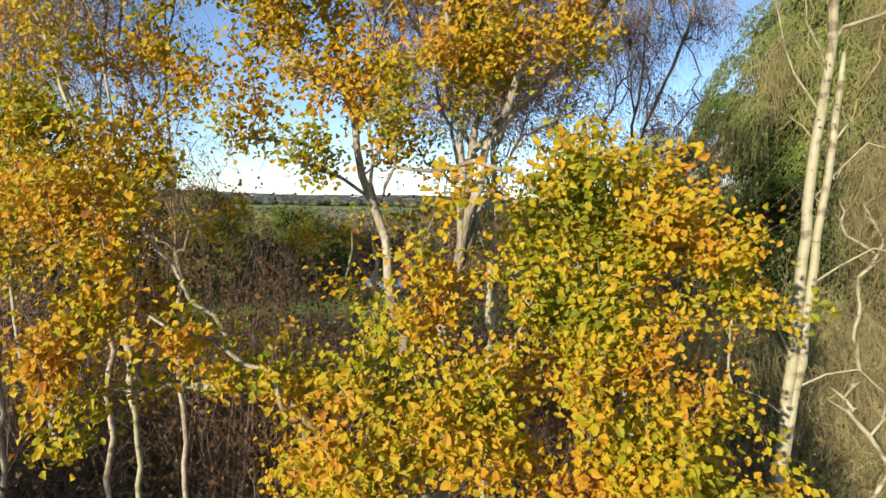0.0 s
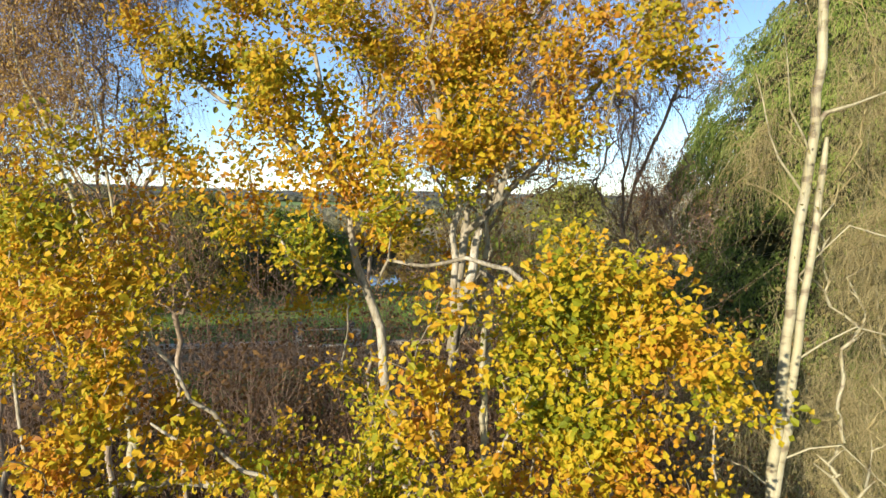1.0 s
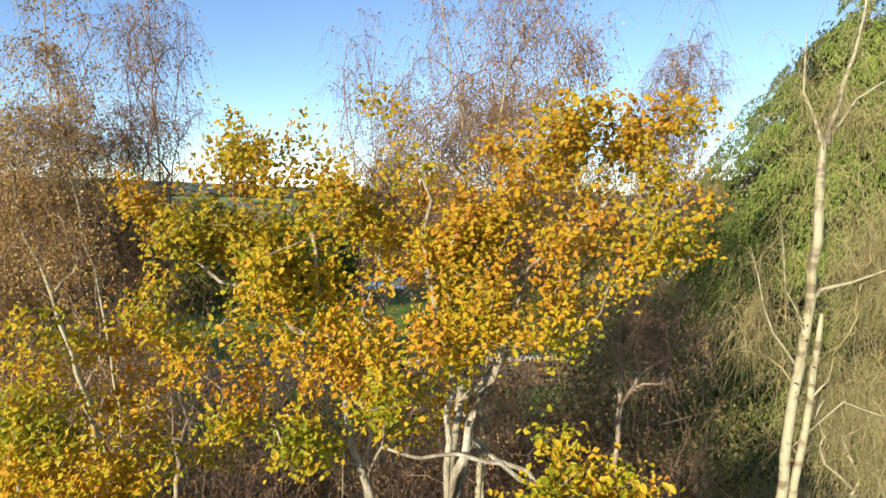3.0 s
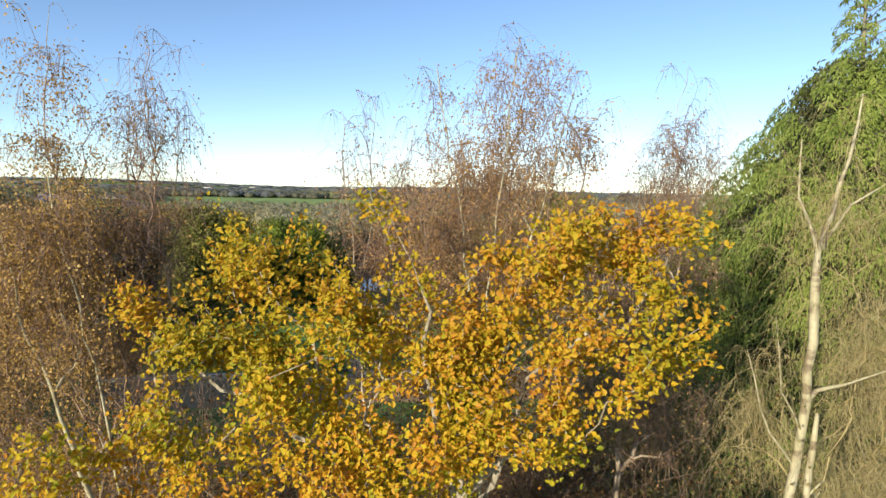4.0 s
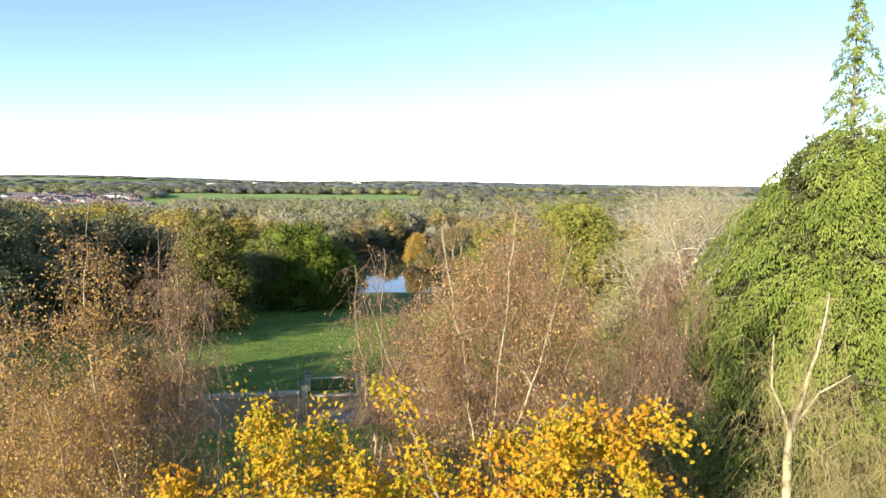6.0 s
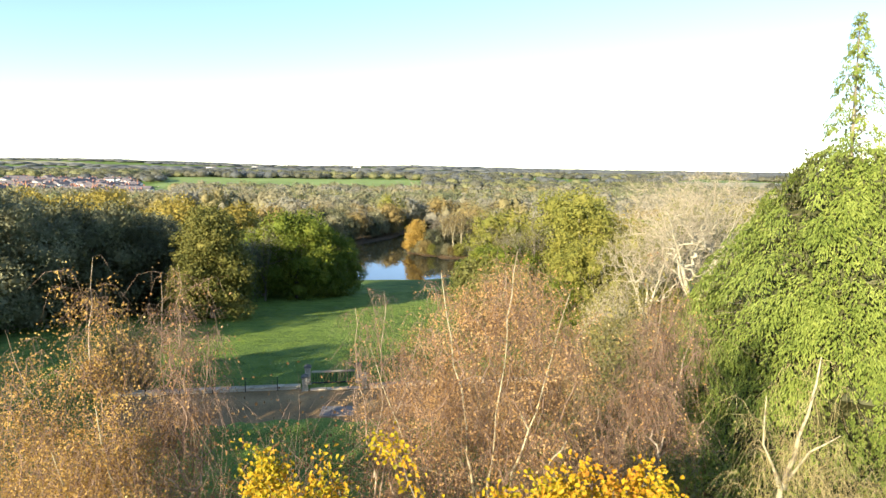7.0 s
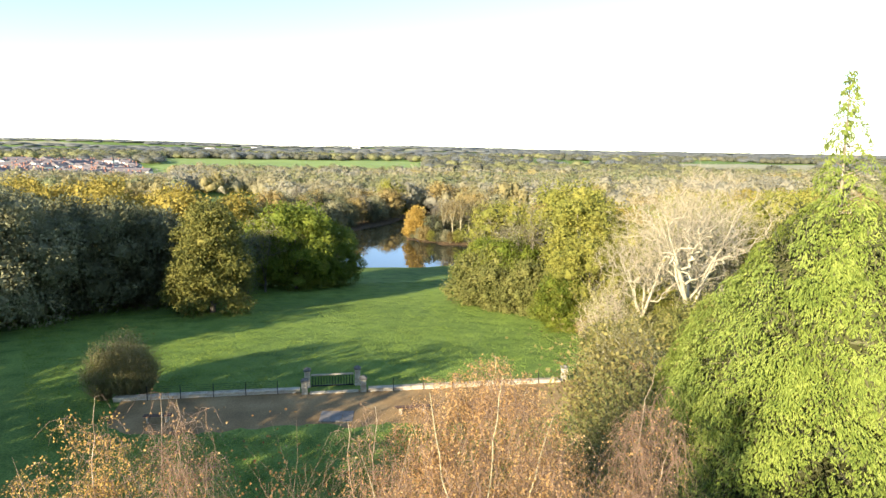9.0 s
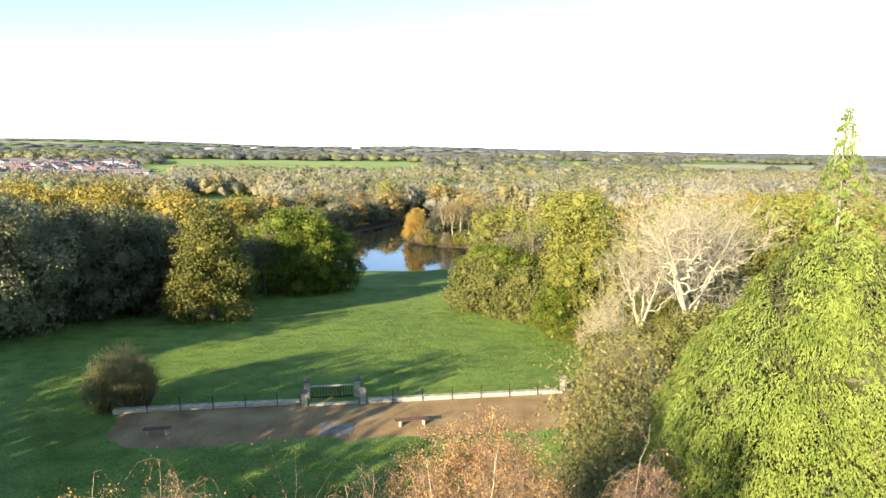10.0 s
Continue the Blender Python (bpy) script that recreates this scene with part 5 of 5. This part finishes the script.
# tall trees outside the view, whose shade lies over the wood and the meadow
for x, y, s in [(-60, 46, 0.85), (-66, 34, 0.95), (-58, 22, 0.95), (-46, 27, 0.85), (-74, 52, 1.0)]:
    put_copy(shade_s, x, y, s, rng.uniform(0, 360))
shade_t = leafy_tree("oak_tree", "tall oak with a high crown beside the meadow", 159, 4.0, 12.8, 6.0, M_DARK, 1000, 0.45, 14, 1.9, place=(-25.5, 13.5, 0), per=1, core=0.68)
shade_t.matrix_basis = shade_t.matrix_basis @ Matrix.Scale(0.9, 4)
for x, y, s in [(-32, 13.5, 0.92), (-39.5, 13, 0.8), (-46, 13, 0.8), (-13.5, -3, 0.72), (-20, 3, 0.8), (-26, 5, 0.75), (-34, 8, 0.82), (-41, 5, 0.8), (-30, -3, 0.95), (-38, -2, 0.95), (-27, -9, 0.95), (-36, -13, 1.0), (-21, -10, 0.9)]:
    put_copy(shade_t, x, y, s, rng.uniform(0, 360))



# ---- woods and town far off ----
def far_wood(name, label, seed, spots, mats, faces, size, core=(6, 4), solid=0.88, uneven=0.09, lobes=4, grove=0.02, rough=0.15):
    """One mesh of many crowns: each a few uneven lobes under leaf tufts, groves sharing a colour."""
    r = np.random.default_rng(seed)
    n = len(spots)
    x, y, w, h = spots.T
    drift = np.sin(x * grove + 1.3 * np.sin(y * grove * 0.7)) + np.sin(y * grove * 1.3 + 2.1 + np.sin(x * grove * 0.6))
    m = (np.floor(drift * 1.6 + r.normal(size=n) * 0.4 + 50)).astype(int) % len(mats)
    zb = land(x, y)
    lumps = []
    for k in range(lobes):
        a, q = r.uniform(0, 2 * np.pi, n), (0.0 if k == 0 else 1.0) * r.uniform(0.35, 0.62, n)
        s = np.full(n, 0.95) if k == 0 else r.uniform(0.42, 0.68, n)
        lumps.append(np.stack([x + np.cos(a) * q * w, y + np.sin(a) * q * w, zb + h * (0.46 if k == 0 else r.uniform(0.45, 0.78, n)), w * s, w * s, h * 0.5 * s * r.uniform(0.8, 1.1, n)], 1))
    L = np.stack(lumps, 1).reshape(-1, 6)
    which = (np.arange(n)[:, None] * lobes + r.integers(0, lobes, (n, faces))).ravel()
    d = r.normal(size=(n * faces, 3))
    d[:, 2] = np.abs(d[:, 2]) * 1.2 - 0.25
    d /= np.linalg.norm(d, axis=1)[:, None]
    at = L[which, :3] + d * L[which, 3:] * (1 + 0.12 * r.normal(size=(len(d), 1)))
    sz = np.repeat(size * w, faces)
    v, f = leaves(r, at, d, 1.0, "tuft", 0.3, 0.6, face=d, rough=rough)
    v = ((v.reshape(-1, 3, 3) - at[:, None]) * sz[:, None, None] + at[:, None]).reshape(-1, 3)
    cv, cf = cores(r, L, solid, core[0], core[1], uneven)
    V, F = join([(v, f), (cv, cf)])
    ob = new(name, build(name, V, F, mats, np.concatenate([np.repeat(m, faces), np.repeat(m, len(cf) // n)]), np.arange(len(f) + len(cf)) >= len(f)))
    return tagged(ob, label, "woodland", kind="stuff")


def spots_between(seed, n, y0, y1, lo, hi, w, h, avoid):
    r = np.random.default_rng(seed)
    out = []
    while len(out) < n:
        y = y0 * (y1 / y0) ** r.random()
        x = r.uniform(lo, hi) * y
        if avoid(x, y):
            continue
        k = r.uniform(0.75, 1.2)
        out.append((x, y, w * k, h * k * r.uniform(0.85, 1.15)))
    return np.array(out)


def no_mid(x, y):
    u = x / y
    if 640 < y < 935 and -0.46 < u < -0.03:
        return True
    if u < -0.44 and 400 < y < 760:
        return True
    if 740 < y < 1050 and 0.38 < u < 0.61:
        return True
    return y < 330 and -0.44 < u < -0.27


def belts(seed, n, rows, y0, y1, lo, hi, long, deep, w, h, avoid):
    """Crowns set along belts of wood and hedgerows, with fields left between them."""
    r = np.random.default_rng(seed)
    out = []
    lines = []
    while len(lines) < rows:
        y = y0 * (y1 / y0) ** r.random()
        lines.append((r.uniform(lo, hi) * y, y, r.uniform(0.4, 1.6) * long, r.uniform(-0.12, 0.12), r.uniform(0.4, 1.5) * deep))
    while len(out) < n:
        x, y, ln, tilt, dp = lines[r.integers(0, rows)]
        u = r.uniform(-0.5, 0.5) * ln
        px, py = x + u, y + u * tilt + r.normal() * dp
        if avoid(px, py) or py < y0:
            continue
        k = r.uniform(0.7, 1.25)
        out.append((px, py, w * k, h * k * r.uniform(0.8, 1.2)))
    return np.array(out)


far_wood("woodland", "mixed autumn woodland of green, tan and bare grey crowns", 81, spots_between(82, 2600, 370, 640, -0.8, 0.85, 6.0, 9.5, no_mid), M_WOODS, 120, 0.23, (5, 4), 0.78, 0.14, 2)
far_wood("woodland", "autumn woodland beyond the lake, olive, tan and bare grey", 87, spots_between(88, 1350, 245, 380, -0.8, 0.85, 5.2, 10.5, no_mid), M_WOODS, 250, 0.19, (5, 4), 0.74, 0.14, 4)
far_wood("woodland", "distant hedgerows and woods in dull autumn and haze-greyed colours", 83, belts(84, 4300, 60, 620, 1500, -0.85, 0.9, 330, 24, 8.5, 8.5, no_mid), [M_WOODS[0], M_MIDWOOD, M_FAR, M_MIDWOOD], 80, 0.20, (7, 4), 0.93, 0.06, 1, 0.006, 0.03)
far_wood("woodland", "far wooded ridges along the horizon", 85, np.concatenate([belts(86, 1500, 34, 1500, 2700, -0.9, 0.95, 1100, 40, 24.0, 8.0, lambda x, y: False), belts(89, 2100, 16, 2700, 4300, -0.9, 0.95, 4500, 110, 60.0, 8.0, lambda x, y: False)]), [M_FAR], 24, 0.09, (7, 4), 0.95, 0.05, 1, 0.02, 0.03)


def house(name, label, wall, roof, w, d, h, r_h):
    ob = thing(name, (0, 0, 0), label, "house", "houses of the town")
    bm = bmesh.new()
    box(bm, -w / 2, w / 2, -d / 2, d / 2, -2, h)
    part("wall", bm, wall, ob)
    bm = bmesh.new()
    e = 0.4
    vs = [bm.verts.new(p) for p in [(-w / 2 - e, -d / 2 - e, h - 0.1), (w / 2 + e, -d / 2 - e, h - 0.1), (w / 2 + e, d / 2 + e, h - 0.1), (-w / 2 - e, d / 2 + e, h - 0.1), (-w / 2 - e, 0, h + r_h), (w / 2 + e, 0, h + r_h)]]
    for f in ((0, 1, 5, 4), (2, 3, 4, 5), (0, 4, 3), (1, 2, 5), (3, 2, 1, 0)):
        bm.faces.new([vs[i] for i in f])
    rf = part("roof", bm, roof, ob)
    bm = bmesh.new()
    box(bm, w * 0.28, w * 0.28 + 0.8, -0.4, 0.4, h, h + r_h + 1.0)
    part("chimney", bm, M_BRICK, rf)
    for fl in range(int(h // 2.6)):
        for k in range(max(2, int(w // 3))):
            x = -w / 2 + (k + 0.5) * w / max(2, int(w // 3))
            bm = bmesh.new()
            box(bm, x - 0.6, x + 0.6, -d / 2 - 0.05, -d / 2 + 0.1, 0.9 + fl * 2.6, 2.1 + fl * 2.6)
            part("window", bm, M_PANE, ob)
    return ob


white = house("house", "small white rendered house with grey roof", M_RENDER, M_SLATE, 9, 8, 6.2, 2.0)
white.location = (-372, 655, ground_at(-372, 655))
terrace = house("house", "long white terraced row with grey tiled roof", M_RENDER, M_SLATE, 26, 9, 6.2, 2.2)
terrace.location = (-352, 625, ground_at(-352, 625))
redhouse = house("house", "red brick house with grey tiled roof", M_BRICK, M_SLATE, 10, 8, 5.4, 3.0)
redhouse.location = (-330, 575, ground_at(-330, 575))
rt = np.random.default_rng(91)
for i in range(190):
    y = rt.uniform(425, 760)
    x = -rt.uniform(0.50, 0.76) * y
    src = [white, white, terrace, white, white, white, redhouse if i % 3 == 0 else white][i % 7]
    put_copy(src, x, y, rt.uniform(0.9, 1.25), rt.choice([0, 12, 80, 95, 70]) + rt.uniform(-6, 6))
for i in range(9):
    y = rt.uniform(1700, 2500)
    put_copy(terrace, rt.uniform(-0.38, -0.10) * y, y, rt.uniform(0.8, 1.2), rt.uniform(-10, 10))


# ---- the terrace: path, wall, gate, benches ----
WALL_A, WALL_B = Vector((-19.8, 34.9, 0)), Vector((8.5, 39.4, 0))
along_wall = (WALL_B - WALL_A).normalized()
wall_turn = math.degrees(math.atan2(along_wall.y, along_wall.x))
back_wall = Vector((-along_wall.y, along_wall.x, 0))


def path_sheet():
    r = np.random.default_rng(101)
    n = 70
    u = np.linspace(0, 1, n)
    top = np.stack([-19.3 + 31 * u, 34.95 + 4.93 * u - 0.15], 1)
    low = np.stack([-18.6 + 31 * u, np.interp(u, [0, 0.04, 0.1, 0.27, 0.6, 0.75, 1.0], [32.0, 30.4, 30.0, 31.4, 32.1, 32.7, 34.4])], 1)
    low[:, 1] += r.normal(size=n) * 0.16 + 0.15 * np.sin(u * 40)
    rows = [low + (top - low) * k / 5 for k in range(6)]
    V = np.concatenate([np.column_stack([p, land(p[:, 0], p[:, 1]) + (0.06 if k else -0.03)]) for k, p in enumerate(rows)])
    i = np.arange(n * 6).reshape(6, n)
    F = np.stack([i[:-1, :-1], i[:-1, 1:], i[1:, 1:], i[1:, :-1]], -1).reshape(-1, 4)
    return tagged(new("path", build("path", V, F, M_GRAVEL, smooth=True)), "brown gravel terrace path along a low wall", "path", kind="structure")


path_sheet()


def stone_wall(name, a, b, seed):
    """Low wall of squared stones under pale coping stones."""
    r = random.Random(seed)
    ln = (b - a).length
    w = thing(name, a, "low sandstone wall with pale coping stones", "wall", turn=wall_turn)
    w["kind"] = "structure"
    bm = bmesh.new()
    box(bm, 0, ln, -0.14, 0.14, -0.3, 0.05)
    part("footing", bm, M_STONE, w)
    meshes = []
    for k in range(5):
        bm = bmesh.new()
        box(bm, 0.008, 0.96 - 0.03 * k, -0.21, 0.21, 0.0, 0.13, 0.02, 0.008, r)
        me = bpy.data.meshes.new("coping_stone")
        bm.to_mesh(me)
        bm.free()
        me.materials.append(M_COPING)
        meshes.append((me, 0.97 - 0.03 * k))
    course = []
    for k in range(4):
        bm = bmesh.new()
        box(bm, 0.005, 0.44 + 0.05 * k, -0.17, 0.17, 0.0, 0.19, 0.015, 0.01, r)
        me = bpy.data.meshes.new("stone")
        bm.to_mesh(me)
        bm.free()
        me.materials.append(M_STONE)
        course.append((me, 0.45 + 0.05 * k))
    for kind, z, pool in (("stone", -0.02, course), ("coping_stone", 0.172, meshes)):
        x = 0.0
        while x < ln - 0.3:
            me, step = r.choice(pool)
            ob = new(kind, me)
            ob.parent = w
            ob.matrix_basis = pose(x, r.uniform(-0.012, 0.012), z + r.uniform(-0.006, 0.006), 0, 0, r.uniform(-0.6, 0.6))
            x += step
    return w


PL, PR = Vector((-8.49, 36.3, 0)), Vector((-4.85, 36.85, 0))
stone_wall("wall_west", WALL_A, PL - along_wall * 0.3, 5)
stone_wall("wall_east", PR + along_wall * 0.3, WALL_B - along_wall * 0.3, 6)


def gate_pillar(place, height, label):
    p = thing("gate_pillar", place, label, "pillar", "gate pillars", wall_turn)
    r = random.Random(int(place[0] * 100))
    z, k = -0.2, 0
    while z < height - 0.2:
        h = r.uniform(0.2, 0.28)
        h = min(h, height - 0.16 - z)
        bm = bmesh.new()
        s = 0.18 + (0.025 if k == 0 else 0)
        box(bm, -s, s, -s, s, z + 0.006, z + h, 0.018, 0.008, r)
        part("stone", bm, M_STONE, p)
        z += h
        k += 1
    bm = bmesh.new()
    box(bm, -0.23, 0.23, -0.23, 0.23, z, z + 0.1, 0.02)
    cap = part("capstone", bm, M_CAPSTONE, p, "dark weathered capstone")
    bm = bmesh.new()
    top = bmesh.ops.create_cone(bm, cap_ends=True, segments=4, radius1=0.27, radius2=0.09, depth=0.12)["verts"]
    bmesh.ops.transform(bm, matrix=Matrix.Translation((0, 0, z + 0.155)) @ Matrix.Rotation(radians(45), 4, "Z"), verts=top)
    part("point", bm, M_CAPSTONE, cap)
    return p


gate_pillar(PL, 1.05, "square sandstone gate pillar beside a gravel path")
gate_pillar(PR, 1.05, "square sandstone gate pillar beside a gravel path")
gate_pillar(PL + back_wall * 1.3 + along_wall * 0.1, 1.25, "taller stone pillar behind a gate pillar")
gate_pillar(PR + back_wall * 1.3 - along_wall * 0.35, 1.25, "taller stone pillar behind a gate pillar")
gate_pillar(WALL_B, 1.0, "stone end pillar of a low wall")


def gate():
    a = PL + back_wall * 1.15 + along_wall * 0.35
    ln = (PR - PL).length - 0.95
    g = thing("gate", a, "low pale-railed gate with dark bars between stone pillars", "gate", turn=wall_turn)
    bm = bmesh.new()
    box(bm, 0, ln, -0.06, 0.06, 0.78, 0.88, 0.015)
    part("top_rail", bm, M_COPING, g, "pale stone top rail")
    bm = bmesh.new()
    box(bm, 0, ln, -0.05, 0.05, 0.05, 0.12, 0.01)
    part("bottom_rail", bm, M_IRON, g)
    n = 15
    bm = bmesh.new()
    box(bm, -0.02, 0.02, -0.02, 0.02, 0.1, 0.79, 0.005)
    me = bpy.data.meshes.new("bar")
    bm.to_mesh(me)
    bm.free()
    me.materials.append(M_IRON)
    for i in range(n):
        ob = new("bar", me)
        ob.parent = g
        ob.location = ((i + 0.5) * ln / n, 0, 0)
    s = thing("step", PL + along_wall * 0.3, "pale stone threshold step between gate pillars", "step", turn=wall_turn)
    for k in range(3):
        bm = bmesh.new()
        box(bm, 0.02 + k * 1.02, 1.02 + k * 1.02, -0.16, 0.16, -0.1, 0.14, 0.02)
        part("stone", bm, M_COPING, s)


gate()


def fence(a, b, step):
    """Iron posts against the wall's front, with wires above the coping."""
    ln = (b - a).length
    f = thing("wire_fence", a - back_wall * 0.26, "black iron post and wire fence on a low wall", "fence", turn=wall_turn)
    bm = bmesh.new()
    box(bm, -0.022, 0.022, -0.022, 0.022, -0.2, 0.95, 0.006)
    me = bpy.data.meshes.new("post")
    bm.to_mesh(me)
    bm.free()
    me.materials.append(M_IRON)
    n = int(ln / step)
    for i in range(n + 1):
        ob = new("post", me)
        ob.parent = f
        ob.location = (i * step, 0, 0)
    for z in (0.42, 0.54, 0.66, 0.78, 0.92):
        bm = bmesh.new()
        box(bm, 0, n * step, -0.005, 0.005, z - 0.005, z + 0.005)
        part("wire", bm, M_IRON, f)


fence(WALL_A + along_wall * 2.0, PL, 1.93)
fence(PR + along_wall * 1.9, WALL_B, 1.93)


def bench(place, ln, turn, label):
    b = thing("bench", place, label, "bench", "benches on the path", turn)
    for y0 in (-0.2, 0.01):
        bm = bmesh.new()
        box(bm, -ln / 2, ln / 2, y0, y0 + 0.19, 0.34, 0.39, 0.01)
        part("plank", bm, M_TIMBER, b)
    for x in (-ln * 0.34, ln * 0.34):
        bm = bmesh.new()
        box(bm, x - 0.07, x + 0.07, -0.19, 0.19, -0.05, 0.34, 0.015)
        part("leg", bm, M_COPING, b, "pale stone block leg")


bench((-1.55, 33.75, 0.05), 2.05, 10, "backless dark timber bench on stone legs")
bench((-15.85, 32.15, 0.05), 1.5, 8, "short timber bench on pale stone legs")


def flags():
    s = thing("paving_slab", (-5.9, 33.1, 0.05), "grey flagstones set in the gravel path", "paving", turn=3)
    r = random.Random(9)
    for i in range(3):
        for j in range(2):
            bm = bmesh.new()
            box(bm, -0.96 + i * 0.64, -0.34 + i * 0.64, -0.7 + j * 0.7, -0.02 + j * 0.7, -0.05, 0.03 + r.uniform(0, 0.008), 0.01)
            part("flagstone", bm, M_SLAB, s)


flags()


# ---- grass tufts and clods on the meadow ----
def tufts():
    r = np.random.default_rng(111)
    n = 200000
    y = 15 + 85 * r.random(n) ** 1.1
    x = r.uniform(-0.72, 0.30, n) * y
    clump = np.sin(x * 0.9 + np.sin(y * 0.7) * 2) * np.sin(y * 0.8 + np.sin(x * 0.5) * 2)
    on_path = (y > 30.0 + 0.08 * (x + 18) + r.normal(size=n) * 0.45) & (y < 35.4 + 0.159 * (x + 19.8)) & (x > -20)
    ok = (r.random(n) < 0.62 + 0.3 * clump) & ~on_path
    x, y = x[ok], y[ok]
    at = np.column_stack([x, y, land(x, y)])
    at = np.repeat(at, 3, 0) + r.normal(size=(len(x) * 3, 3)) * np.array([0.07, 0.07, 0])
    v, f = leaves(r, at, np.tile([0, 0, 1.0], (len(at), 1)), 0.062, "tri", 0.0, 0.4)
    ob = new("grass", build("grass", v, f, M_TUFT))
    tagged(ob, "tufts of meadow grass", "grass", kind="stuff")


M_TUFT = leaf_mat("grass_blade", [(0.0, (0.11, 0.18, 0.03)), (0.6, (0.20, 0.285, 0.045)), (1.0, (0.29, 0.345, 0.075))], 0.3, 0.3)
tufts()
